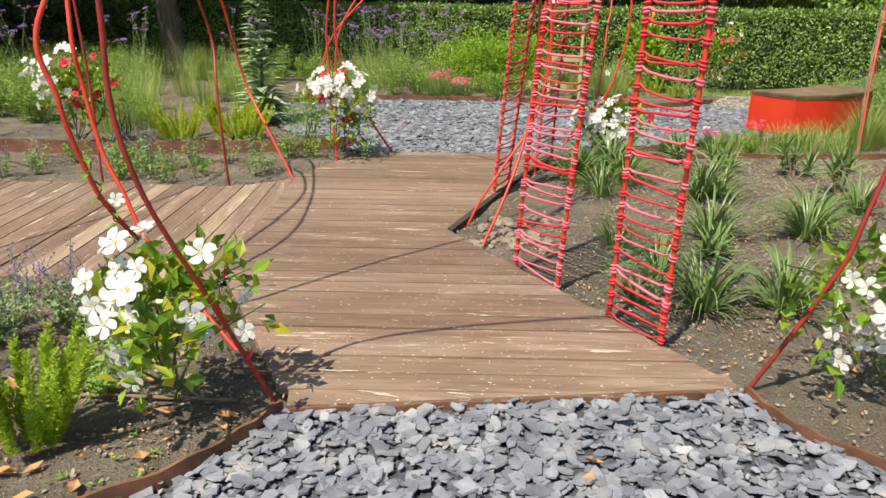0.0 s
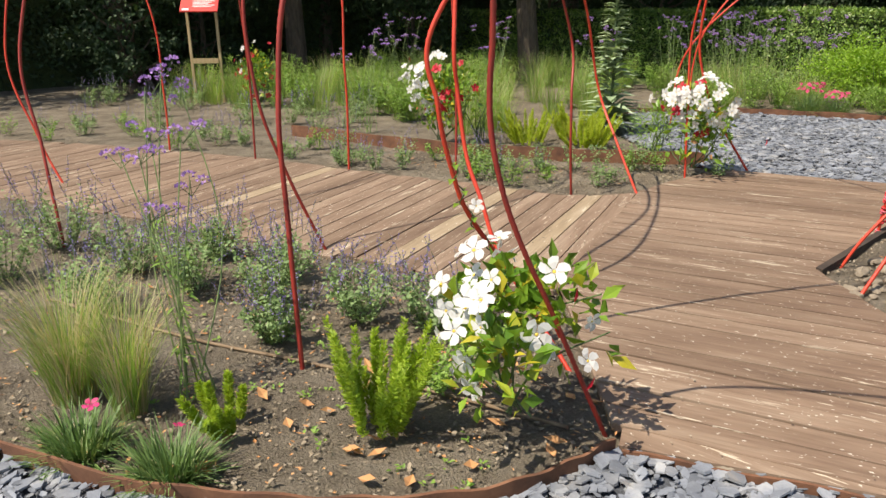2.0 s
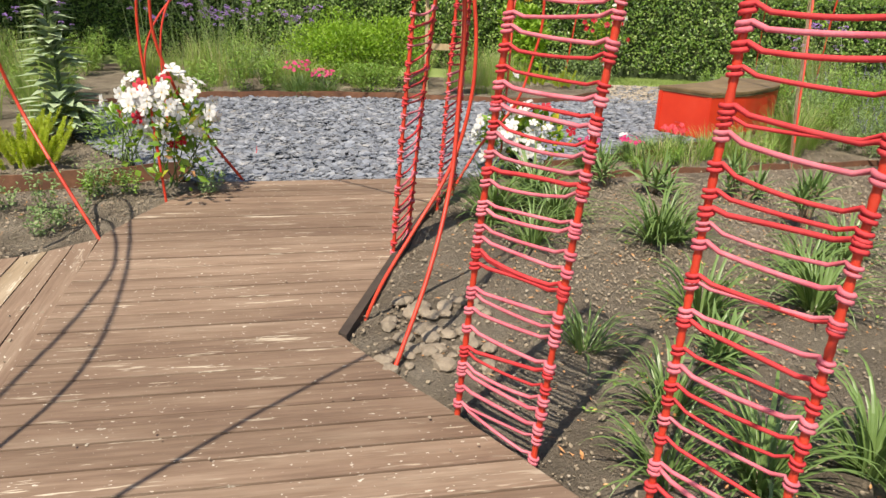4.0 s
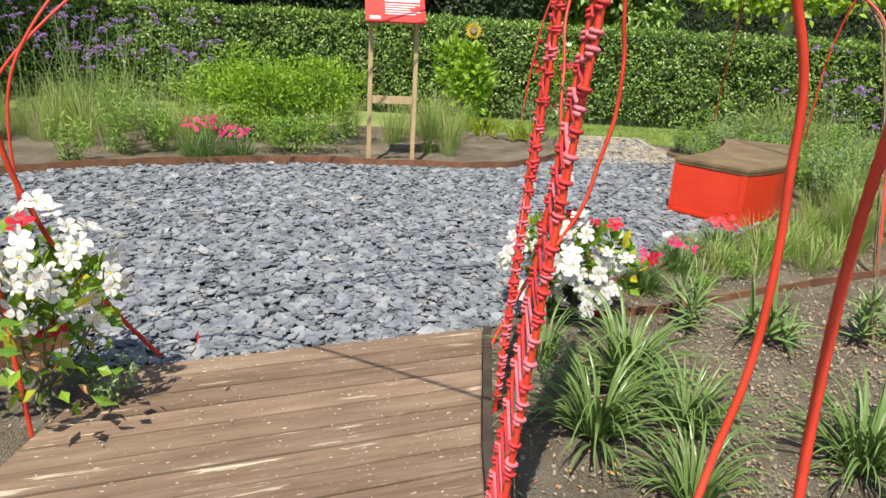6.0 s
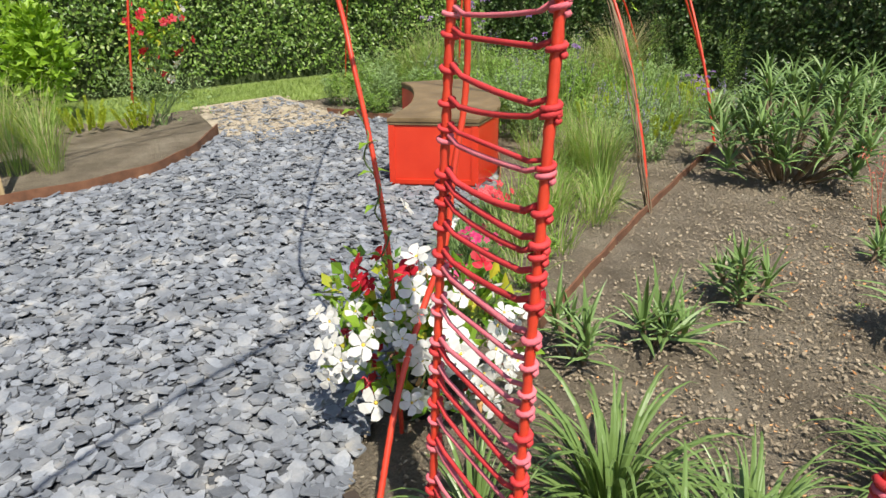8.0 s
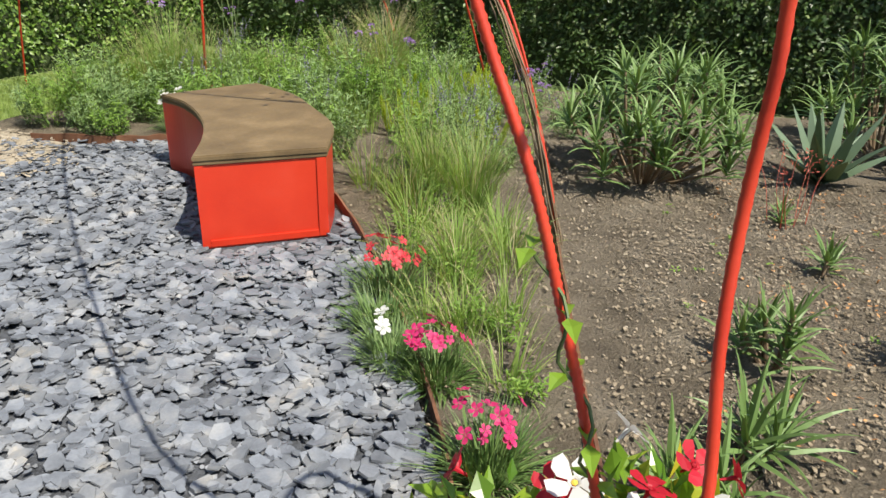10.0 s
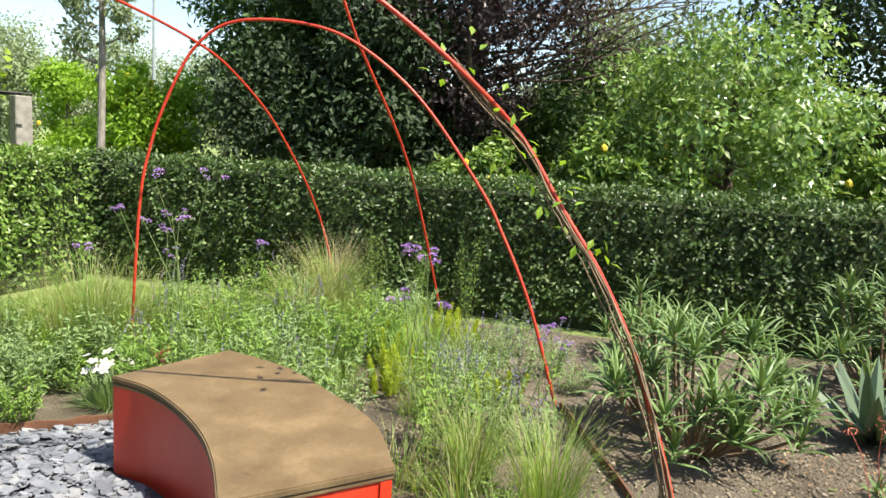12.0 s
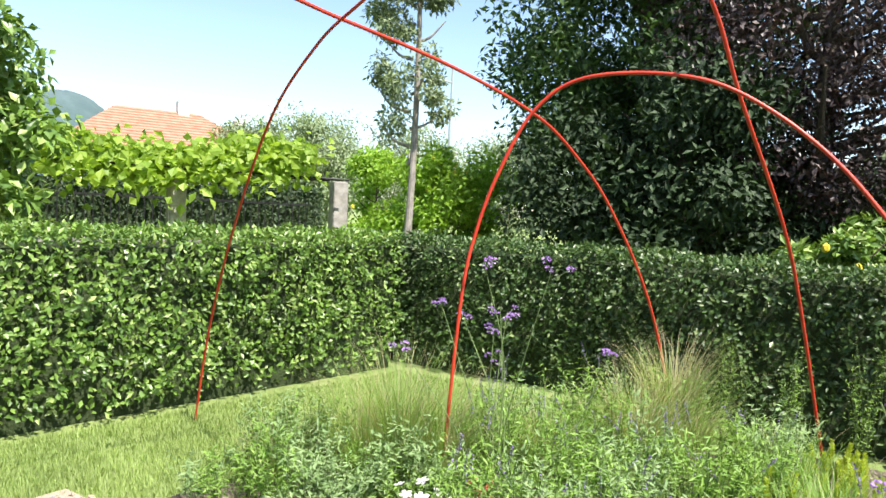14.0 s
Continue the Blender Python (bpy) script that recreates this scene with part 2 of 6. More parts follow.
M["mandevilla"] = foliage("mandevilla_leaf", (0.10, 0.23, 0.025), (0.30, 0.47, 0.05), (0.6, 0.52, 0.05), rough=0.3, thru=0.4)
M["grass"] = foliage("feather_grass_blade", (0.22, 0.37, 0.07), (0.37, 0.52, 0.13), (0.5, 0.5, 0.24), rough=0.6, thru=0.45)
M["straw"] = foliage("feather_grass_plume", (0.50, 0.42, 0.24), (0.66, 0.57, 0.36), rough=0.7, thru=0.4)
M["turf"] = foliage("turf_blade", (0.26, 0.37, 0.095), (0.40, 0.51, 0.165), rough=0.6, thru=0.45)
M["strap"] = foliage("strap_leaf", (0.085, 0.17, 0.045), (0.20, 0.30, 0.09), (0.42, 0.45, 0.22), rough=0.38, thru=0.25)
M["aloe"] = foliage("aloe_leaf", (0.085, 0.175, 0.045), (0.20, 0.31, 0.095), rough=0.5, thru=0.15)
M["agave"] = foliage("agave_leaf", (0.085, 0.14, 0.08), (0.15, 0.22, 0.13), rough=0.62, thru=0.05)
M["grey_leaf"] = foliage("grey_green_leaf", (0.19, 0.31, 0.11), (0.34, 0.47, 0.20), rough=0.6, thru=0.35)
M["mullein"] = foliage("felted_grey_leaf", (0.33, 0.44, 0.25), (0.47, 0.56, 0.36), rough=0.8, thru=0.25)
M["mid_leaf"] = foliage("meadow_leaf", (0.17, 0.32, 0.05), (0.34, 0.52, 0.11), rough=0.5, thru=0.42)
M["white_petal"] = petal("white_petal", (0.70, 0.69, 0.66), (0.78, 0.77, 0.74))
M["red_petal"] = petal("crimson_petal", (0.42, 0.006, 0.018), (0.6, 0.014, 0.035))
M["scarlet_petal"] = petal("scarlet_petal", (0.62, 0.03, 0.05), (0.75, 0.07, 0.09))
M["pink_petal"] = petal("magenta_petal", (0.56, 0.012, 0.10), (0.70, 0.04, 0.20))
M["lilac"] = petal("lilac_floret", (0.40, 0.20, 0.58), (0.56, 0.34, 0.74))
M["lavender"] = petal("lavender_floret", (0.22, 0.17, 0.38), (0.36, 0.29, 0.5))
M["yellow"] = petal("yellow_petal", (0.75, 0.45, 0.02), (0.8, 0.55, 0.05))
M["lemon"] = surface("lemon_fruit", [(0.3, (0.7, 0.55, 0.04)), (0.7, (0.8, 0.64, 0.06))], 5, 60, 0.45, 0.2, 0.002)
M["coral"] = petal("coral_floret", (0.6, 0.12, 0.08), (0.72, 0.22, 0.16))
M["throat"] = surface("yellow_throat", [(0.3, (0.7, 0.48, 0.05)), (0.7, (0.8, 0.6, 0.1))], 20, 60, 0.6, 0.1, 0.001)

# ---- mesh helpers ----
rng = np.random.default_rng(7)


def mesh_of(name, verts, faces, mats, idx=None, smooth=False):
    me = bpy.data.meshes.new(name)
    me.from_pydata([tuple(v) for v in np.asarray(verts, float).tolist()], [], [tuple(f) for f in faces])
    for m in mats if isinstance(mats, (list, tuple)) else [mats]:
        me.materials.append(m)
    if idx is not None:
        me.polygons.foreach_set("material_index", np.asarray(idx, np.int32))
    if smooth:
        me.polygons.foreach_set("use_smooth", np.ones(len(me.polygons), bool))
    me.update()
    return me


def put(name, me, parent=None, label="", at=None):
    ob = new(name, me)
    if parent is not None:
        ob.parent = parent
    if at is not None:
        ob.matrix_basis = at
    if label:
        ob["label"] = label
    return ob


def bm_mesh(name, bm, mat):
    me = bpy.data.meshes.new(name)
    bm.to_mesh(me)
    bm.free()
    for m in mat if isinstance(mat, (list, tuple)) else [mat]:
        me.materials.append(m)
    return me


def part(name, bm, material, parent, label=""):
    return put(name, bm_mesh(name, bm, material), parent, label)


def root(name, x, y, z=0.0, rz=0.0):
    ob = new(name)
    ob.matrix_basis = pose(x, y, z, 0, 0, rz)
    ob.empty_display_size = 0.1
    return ob


def box_bm(lo, hi, bevel=0.0, bm=None):
    bm = bm or bmesh.new()
    r = bmesh.ops.create_cube(bm, size=1.0)
    lo, hi = Vector(lo), Vector(hi)
    for v in r["verts"]:
        v.co = Vector([lo[i] + (v.co[i] + 0.5) * (hi[i] - lo[i]) for i in range(3)])
    if bevel:
        edges = list({e for v in r["verts"] for e in v.link_edges})
        bmesh.ops.bevel(bm, geom=edges, offset=bevel, segments=2, affect="EDGES")
    return bm


def unit(v):
    v = np.asarray(v, float)
    return v / np.maximum(np.linalg.norm(v, axis=-1, keepdims=True), 1e-9)


def spline(points, n=40):
    """A smooth line through the given points (Catmull-Rom)."""
    p = np.asarray(points, float)
    q = np.vstack([2 * p[0] - p[1], p, 2 * p[-1] - p[-2]])
    out = []
    per = max(2, n // (len(p) - 1))
    for i in range(len(p) - 1):
        a, b, c, d = q[i:i + 4]
        for t in np.linspace(0, 1, per, endpoint=False):
            out.append(0.5 * (2 * b + (c - a) * t + (2 * a - 5 * b + 4 * c - d) * t * t + (3 * b - a - 3 * c + d) * t ** 3))
    out.append(p[-1])
    return np.array(out)


def tube(points, radius, sides=8, ridge=0.0):
    """Verts and faces of a tube along points; radius a number or one per point; ridge: rings swell by turns."""
    p = np.asarray(points, float)
    n = len(p)
    r = np.ones(n) * radius
    if ridge:
        r = r * (1 + ridge * (np.arange(n) % 2))
    d = unit(np.gradient(p, axis=0))
    axes = np.linalg.svd(p - p.mean(0), full_matrices=True)[2] if n < 4 else np.linalg.svd((p - p.mean(0)).T @ (p - p.mean(0)))[2]
    ref = np.where(np.abs(d @ axes[2])[:, None] > 0.97, axes[1][None], axes[2][None])
    u = unit(np.cross(ref, d))
    w = np.cross(d, u)
    a = np.linspace(0, 2 * np.pi, sides, endpoint=False)
    v = p[:, None] + r[:, None, None] * (np.cos(a)[None, :, None] * u[:, None] + np.sin(a)[None, :, None] * w[:, None])
    faces = []
    for i in range(n - 1):
        for k in range(sides):
            k2 = (k + 1) % sides
            faces.append((i * sides + k, i * sides + k2, (i + 1) * sides + k2, (i + 1) * sides + k))
    faces += [tuple(range(sides))[::-1], tuple((n - 1) * sides + k for k in range(sides))]
    return v.reshape(-1, 3), faces


def join(pieces):
    vs, fs, off = [], [], 0
    for v, f in pieces:
        vs.append(np.asarray(v, float))
        fs += [tuple(i + off for i in q) for q in f]
        off += len(v)
    return np.vstack(vs), fs


def leaves(P, D, N, L, W, fold=0.15, bend=0.15):
    """Folded leaf shapes: root P, way D, upper side N, length L, width W. Five corners and four faces each."""
    P, D = np.asarray(P, float), unit(D)
    n = len(P)
    L, W = np.broadcast_to(L, n)[:, None], np.broadcast_to(W, n)[:, None]
    S = unit(np.cross(D, np.asarray(N, float)))
    N = np.cross(S, D)
    mid = P + D * L * 0.48 - N * W * fold * 0.5
    tip = P + D * L - N * L * bend
    v = np.stack([P, mid - S * W / 2 + N * W * fold, mid, mid + S * W / 2 + N * W * fold, tip], 1).reshape(-1, 3)
    b = np.arange(n)[:, None] * 5
    f = np.concatenate([b + [0, 2, 1], b + [0, 3, 2], b + [2, 3, 4], b + [1, 2, 4]])
    f = f.reshape(4, n, 3).transpose(1, 0, 2).reshape(-1, 3)
    return v, [tuple(q) for q in f.tolist()]


def blades(P, az, lean, L, W, droop=0.5, n=5, keel=0.0, taper=1.0):
    """Arching tapered blades: root P, compass az, first lean from upright, length L, width W; droop bends them over."""
    P = np.asarray(P, float)
    k = len(P)
    az, lean, L, W, droop = (np.broadcast_to(a, k).astype(float) for a in (az, lean, L, W, droop))
    out = np.stack([np.cos(az), np.sin(az), 0 * az], -1)
    side = np.stack([-np.sin(az), np.cos(az), 0 * az], -1)
    pos, rows = P.copy(), []
    for i in range(n + 1):
        s = i / n
        ang = lean + droop * s * s
        d = out * np.sin(ang)[:, None] + np.array([0, 0, 1.0]) * np.cos(ang)[:, None]
        up = np.cross(side, d)
        w = (W * (1 - s ** (1.6 * taper)) * (0.55 + 0.45 * min(1, s * 4)) + 0.0006)[:, None]
        if keel:
            rows += [pos - side * w / 2 + up * w * keel, pos, pos + side * w / 2 + up * w * keel]
        else:
            rows += [pos - side * w / 2, pos + side * w / 2]
        pos = pos + d * (L / n)[:, None]
    c = 3 if keel else 2
    v = np.stack(rows, 1)
    m = v.shape[1]
    f = []
    for i in range(n):
        for j in range(c - 1):
            f.append([i * c + j, i * c + j + 1, (i + 1) * c + j + 1, (i + 1) * c + j])
    f = (np.arange(k)[:, None, None] * m + np.array(f)[None]).reshape(-1, 4)
    return v.reshape(-1, 3), [tuple(q) for q in f.tolist()]


def sphere_dirs(n, up=0.0):
    d = unit(rng.normal(size=(n, 3)))
    d[:, 2] = d[:, 2] + up
    return unit(d)


def inside(poly, pts):
    poly, pts = np.asarray(poly, float), np.asarray(pts, float)
    x, y = pts[:, 0], pts[:, 1]
    c = np.zeros(len(pts), bool)
    for (x1, y1), (x2, y2) in zip(poly, np.roll(poly, -1, 0)):
        hit = ((y1 > y) != (y2 > y)) & (x < (x2 - x1) * (y - y1) / (y2 - y1 + 1e-12) + x1)
        c ^= hit
    return c


def scatter(poly, density):
    poly = np.asarray(poly, float)
    lo, hi = poly.min(0), poly.max(0)
    n = int(density * np.prod(hi - lo))
    p = lo + rng.random((n, 2)) * (hi - lo)
    return p[inside(poly, p)]


def sheet(name, poly, z, mat, thick=0.0):
    bm = bmesh.new()
    f = bm.faces.new([bm.verts.new((x, y, z)) for x, y in poly])
    bmesh.ops.recalc_face_normals(bm, faces=[f])
    if f.normal.z < 0:
        f.normal_flip()
    if thick:
        r = bmesh.ops.extrude_face_region(bm, geom=[f])
        bmesh.ops.translate(bm, vec=(0, 0, -thick), verts=[v for v in r["geom"] if isinstance(v, bmesh.types.BMVert)])
        bmesh.ops.recalc_face_normals(bm, faces=bm.faces)
    return new(name, bm_mesh(name, bm, mat))

# ---- the setting ----
DECK_Z = 0.025
DECK = [(1.50, 4.72), (3.13, 5.32), (1.53, 6.98), (1.72, 8.6), (1.91, 9.69), (0.15, 9.27), (0.0, 8.6), (-0.06, 8.05), (0.55, 5.83), (0.62, 5.79)]
PLAZA = [(0.15, 9.27), (1.91, 9.69), (2.3, 10.05), (2.7, 10.3), (3.07, 10.5), (3.8, 11.0), (4.58, 11.61), (5.0, 12.1), (5.6, 12.95), (5.5, 13.6), (5.25, 13.85),
         (5.0, 14.5), (5.0, 15.6), (4.2, 15.6), (3.82, 14.5), (3.3, 13.9), (2.71, 13.54), (1.9, 13.5), (0.8, 13.55), (-0.3, 13.35), (-1.1, 13.15), (-1.9, 12.7), (-2.4, 11.9), (-1.6, 10.6), (-0.5, 9.6)]
NEAR_SLATE = [(0.28, 3.47), (0.78, 3.73), (1.07, 3.94), (1.32, 4.21), (1.44, 4.48), (1.5, 4.72), (3.13, 5.32), (3.28, 5.09), (3.52, 4.91), (4.6, 4.2), (5.0, 1.0), (4.0, -1.5), (-0.5, -1.5), (-1.6, 1.0), (-1.0, 3.1)]
SOIL = [(-14, -3), (8.66, -3), (8.6, 9.4), (8.75, 12.6), (7.6, 14.4), (6.3, 15.1), (5.4, 15.2), (4.6, 15.6), (3.2, 15.8), (-1, 16.1), (-6, 16.3), (-14, 13.0)]

ground = sheet("ground", [(900 * math.cos(a), 900 * math.sin(a)) for a in np.linspace(0, 2 * math.pi, 48, endpoint=False)], -0.05, M["lawn"])
tagged(ground, "mown green lawn ground reaching the distance", "ground", kind="structure")


def soil_sheet():
    """The planted bed: a fine grid with lumps, sunk under deck and slate."""
    step, xs, ys = 0.09, np.arange(-14, 9.1, 0.09), np.arange(-3, 17, 0.09)
    gx, gy = np.meshgrid(xs, ys)
    pts = np.stack([gx.ravel(), gy.ravel()], -1)
    keep = inside(SOIL, pts)
    low = inside(PLAZA, pts) | inside(NEAR_SLATE, pts) | inside(DECK, pts)
    z = np.array([0.014 * noise.noise((x * 1.7, y * 1.7, 0)) + 0.012 * noise.noise((x * 7, y * 7, 3)) for x, y in pts.tolist()]) - 0.008
    z = np.where(low, -0.045, z)
    nx = len(xs)
    k = keep.reshape(gx.shape)
    cell = k[:-1, :-1] & k[1:, :-1] & k[:-1, 1:] & k[1:, 1:]
    i, j = np.nonzero(cell)
    f = np.stack([i * nx + j, i * nx + j + 1, (i + 1) * nx + j + 1, (i + 1) * nx + j], -1)
    used = np.unique(f)
    remap = np.zeros(len(pts), int)
    remap[used] = np.arange(len(used))
    me = mesh_of("soil", np.column_stack([pts, z])[used], remap[f].tolist(), M["soil"], smooth=True)
    return tagged(new("soil_bed", me), "brown crumbly garden soil between the plants", "soil", kind="structure")


soil_sheet()
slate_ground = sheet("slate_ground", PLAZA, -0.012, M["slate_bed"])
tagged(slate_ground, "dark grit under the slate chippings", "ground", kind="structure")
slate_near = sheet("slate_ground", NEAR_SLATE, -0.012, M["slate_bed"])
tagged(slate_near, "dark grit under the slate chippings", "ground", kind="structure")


def chip_mesh(name, pts, smin, smax, mat, z0, tilt=0.2, flat=0.16):
    """Flat, broken stone flakes lying over one another: irregular six-sided plates with thickness."""
    n = len(pts)
    k = 6
    a = np.linspace(0, 2 * np.pi, k, endpoint=False)[None] + rng.random((n, 1)) * 6.28 + rng.normal(0, 0.22, (n, k))
    size = (smin + (smax - smin) * rng.random(n) ** (1.8 if smax > 0.02 else 2.3))[:, None]
    r = size * (0.72 + 0.5 * rng.random((n, k)))
    stretch = 0.55 + 0.45 * rng.random((n, 1))
    x, y = np.cos(a) * r, np.sin(a) * r * stretch
    th = rng.random((n, 1)) * 6.28
    x, y = x * np.cos(th) - y * np.sin(th), x * np.sin(th) + y * np.cos(th)
    sx, sy = rng.normal(0, tilt, (n, 1)), rng.normal(0, tilt, (n, 1))
    z = x * sx + y * sy
    h = size * flat * (0.6 + rng.random((n, 1)))
    base = z0 + rng.random((n, 1)) * 0.02 + np.abs(z).max(1, keepdims=True) * 0.5
    top = np.stack([pts[:, :1] + x * 0.94, pts[:, 1:] + y * 0.94, base + z + h], -1)
    bot = np.stack([pts[:, :1] + x, pts[:, 1:] + y, base + z], -1)
    v = np.concatenate([top, bot], 1).reshape(-1, 3)
    faces = []
    for i in range(n):
        o = i * 12
        faces.append((o, o + 1, o + 2, o + 3, o + 4, o + 5))
        for q in range(k):
            q2 = (q + 1) % k
            faces.append((o + q, o + 6 + q, o + 6 + q2, o + q2))
    return mesh_of(name, v, faces, mat)


def in_exit(p):
    return p[:, 1] > 14.2 - 0.25 * (p[:, 0] - 4)


pl = scatter(PLAZA, 1550)
pl = pl[~inside([(3.92, 12.10), (4.42, 11.60), (4.85, 11.83), (5.42, 12.45), (5.6, 12.95), (4.92, 13.26), (4.86, 13.0), (4.5, 12.54)], pl)]
pl = pl[~in_exit(pl) | (rng.random(len(pl)) < 0.15)]
tagged(new("slate_chippings", chip_mesh("slate_chippings", pl, 0.010, 0.046, M["slate"], -0.008, 0.15)), "blue-grey slate chippings covering the round seating place", "slate chippings", kind="stuff")
nl = scatter(NEAR_SLATE, 1700)
nl = nl[(nl[:, 1] > 2.2) | (rng.random(len(nl)) < 0.3)]
tagged(new("slate_chippings", chip_mesh("slate_chippings", nl, 0.010, 0.041, M["slate"], -0.008, 0.17)), "blue-grey slate chippings in front of the wooden deck", "slate chippings", kind="stuff")
sand = sheet("sand_path", [(3.75, 14.3), (4.5, 14.05), (5.05, 14.2), (5.1, 15.7), (4.1, 15.75)], -0.004, M["sand"])
tagged(sand, "pale tan gravel path leading to the lawn", "path", kind="structure")
tagged(new("tan_gravel", chip_mesh("tan_gravel", scatter([(3.7, 13.9), (4.7, 13.7), (5.1, 14.2), (5.1, 15.6), (4.15, 15.6)], 900), 0.006, 0.02, M["sand"], 0.0)), "loose tan gravel on the path end", "gravel", kind="stuff")
crumbs = np.vstack([scatter([(-3, 3.4), (8.6, 3.4), (8.6, 12.5), (5.6, 12.5), (-3, 10)], 1100), scatter([(2.4, 7.6), (6.5, 7.6), (6.5, 10.6), (3.0, 9.9)], 1700)])
crumbs = crumbs[~inside(PLAZA, crumbs) & ~inside(DECK, crumbs) & ~inside(NEAR_SLATE, crumbs)]
tagged(new("soil_crumbs", chip_mesh("soil_crumbs", crumbs, 0.0018, 0.0115, M["crumb"], -0.010, 0.25, flat=0.3)), "small stones and crumbs lying on the soil", "soil crumbs", kind="stuff")


# ---- edging ----
def edging(name, pts, label, h=0.07, th=0.006, low=-0.06):
    p = spline([(x, y, 0) for x, y in pts], 6 * len(pts))
    d = unit(np.gradient(p, axis=0))
    s = np.stack([-d[:, 1], d[:, 0], 0 * d[:, 0]], -1) * th
    wob = 0.006 * np.sin(np.arange(len(p)) * 1.3)
    rows = []
    for i in range(len(p)):
        zt = h + wob[i]
        rows += [p[i] - s[i] + (0, 0, low), p[i] - s[i] + (0, 0, zt), p[i] + s[i] + (0, 0, zt), p[i] + s[i] + (0, 0, low)]
    f = []
    for i in range(len(p) - 1):
        for k in range(4):
            f.append((i * 4 + k, (i + 1) * 4 + k, (i + 1) * 4 + (k + 1) % 4, i * 4 + (k + 1) % 4))
    f += [(0, 1, 2, 3), tuple(4 * (len(p) - 1) + k for k in (3, 2, 1, 0))]
    return tagged(new(name, mesh_of(name, rows, f, M["corten"])), label, "edging", group="steel edgings")


edging("steel_edging", [(-1.0, 3.1), (0.28, 3.47), (0.78, 3.73), (1.07, 3.94), (1.32, 4.21), (1.44, 4.48), (1.49, 4.7)], "rusted steel edging strip curving round the flower bed", 0.055)
edging("steel_edging", [(3.15, 5.30), (3.28, 5.09), (3.52, 4.91), (4.6, 4.2)], "rusted steel edging strip beside the slate chippings", 0.04)
edging("steel_edging", [(1.52, 4.70), (2.3, 4.99), (3.12, 5.29)], "rusted steel strip along the front of the deck", 0.018)
edging("steel_edging", [(-2.4, 12.0), (-1.8, 12.75), (-1.04, 13.15), (-0.3, 13.35), (0.8, 13.55), (1.9, 13.5), (2.71, 13.54), (3.3, 13.9), (3.8, 14.5)], "rusted steel edging behind the slate place", 0.08)
edging("steel_edging", [(2.5, 10.2), (3.07, 10.47), (3.8, 10.97), (4.19, 11.28), (4.72, 11.75), (5.1, 12.15)], "rusted steel edging between slate and grasses", 0.05)
edging("steel_edging", [(2.5, 9.83), (2.9, 9.92), (3.64, 10.17), (4.3, 10.39), (4.85, 10.57), (5.56, 10.78), (6.6, 11.1)], "rusted steel edging between grasses and bare soil", 0.045)
edging("steel_edging", [(5.6, 13.2), (5.45, 13.6), (5.25, 13.85), (5.0, 14.5)], "rusted steel edging beside the gravel path", 0.05)
edging("steel_edging", [(-4.6, 8.15), (-2.49, 8.4), (-1.61, 8.7), (-0.7, 9.1), (-0.1, 9.5)], "rusted steel edging behind a strip of low herbs", 0.12)


# ---- wooden deck: boards laid singly ----
def cuts(poly, p0, d):
    """Distances along the line p0 + s d at which it crosses the outline."""
    s = []
    for (x1, y1), (x2, y2) in zip(poly, poly[1:] + poly[:1]):
        e = (x2 - x1, y2 - y1)
        den = d[0] * e[1] - d[1] * e[0]
        if abs(den) < 1e-9:
            continue
        u = ((x1 - p0[0]) * d[1] - (y1 - p0[1]) * d[0]) / den
        if 0 <= u < 1:
            s.append(((x1 - p0[0]) * e[1] - (y1 - p0[1]) * e[0]) / den)
    return sorted(s)


def plank_mesh(corners, z, th=0.03, worn=0.004):
    """A board between four corners, its top edges eased and its face a little cupped."""
    c = np.array(corners, float)
    mid = c.mean(0)
    ins = c + unit(mid - c) * worn * 1.6
    cent = c.mean(0)
    v = [(*(p - cent), -th) for p in c] + [(*(p - cent), -worn) for p in c] + [(*(p - cent), 0.0) for p in ins]
    f = [(8, 9, 10, 11)]
    for i in range(4):
        j = (i + 1) % 4
        f += [(i, j, 4 + j, 4 + i), (4 + i, 4 + j, 8 + j, 8 + i)]
    return v, f, cent


deck = tagged(new("deck"), "weathered brown boardwalk deck with worn, scratched boards", "deck", kind="structure")


def lay(corners, z, mat, parent, ang):
    v, f, cent = plank_mesh(corners, z)
    ca, sa = math.cos(-ang), math.sin(-ang)
    v = [(x * ca - y * sa, x * sa + y * ca, q) for x, y, q in v]
    ob = put("plank", mesh_of("plank", v, f, mat), parent)
    ob.matrix_basis = pose(cent[0], cent[1], z + rng.normal(0, 0.0012), rng.normal(0, 0.12), rng.normal(0, 0.05), math.degrees(ang))


ANG = math.atan2(0.42, 1.72)
du = (math.cos(ANG), math.sin(ANG))
dv = (-du[1], du[0])
W = 0.14
for i in range(-6, 46):
    lo, hi = 4.065 + i * W, 4.065 + (i + 1) * W - 0.010
    a, b = cuts(DECK, (dv[0] * lo, dv[1] * lo), du), cuts(DECK, (dv[0] * hi, dv[1] * hi), du)
    for q in range(0, min(len(a), len(b)) - 1, 2):
        c = [(dv[0] * v + du[0] * s, dv[1] * v + du[1] * s) for v, s in ((lo, a[q]), (lo, a[q + 1]), (hi, b[q + 1]), (hi, b[q]))]
        if a[q + 1] - a[q] > 0.1 and b[q + 1] - b[q] > 0.1:
            lay(c, DECK_Z, M["plank"], deck, ANG)
# side strip whose blackness is painted shadow along the deck edge
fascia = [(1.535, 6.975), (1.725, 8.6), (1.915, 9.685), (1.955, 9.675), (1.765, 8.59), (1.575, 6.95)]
sh = sheet("deck_side_board", fascia, DECK_Z + 0.012, M["shaded_wood"], 0.09)
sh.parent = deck
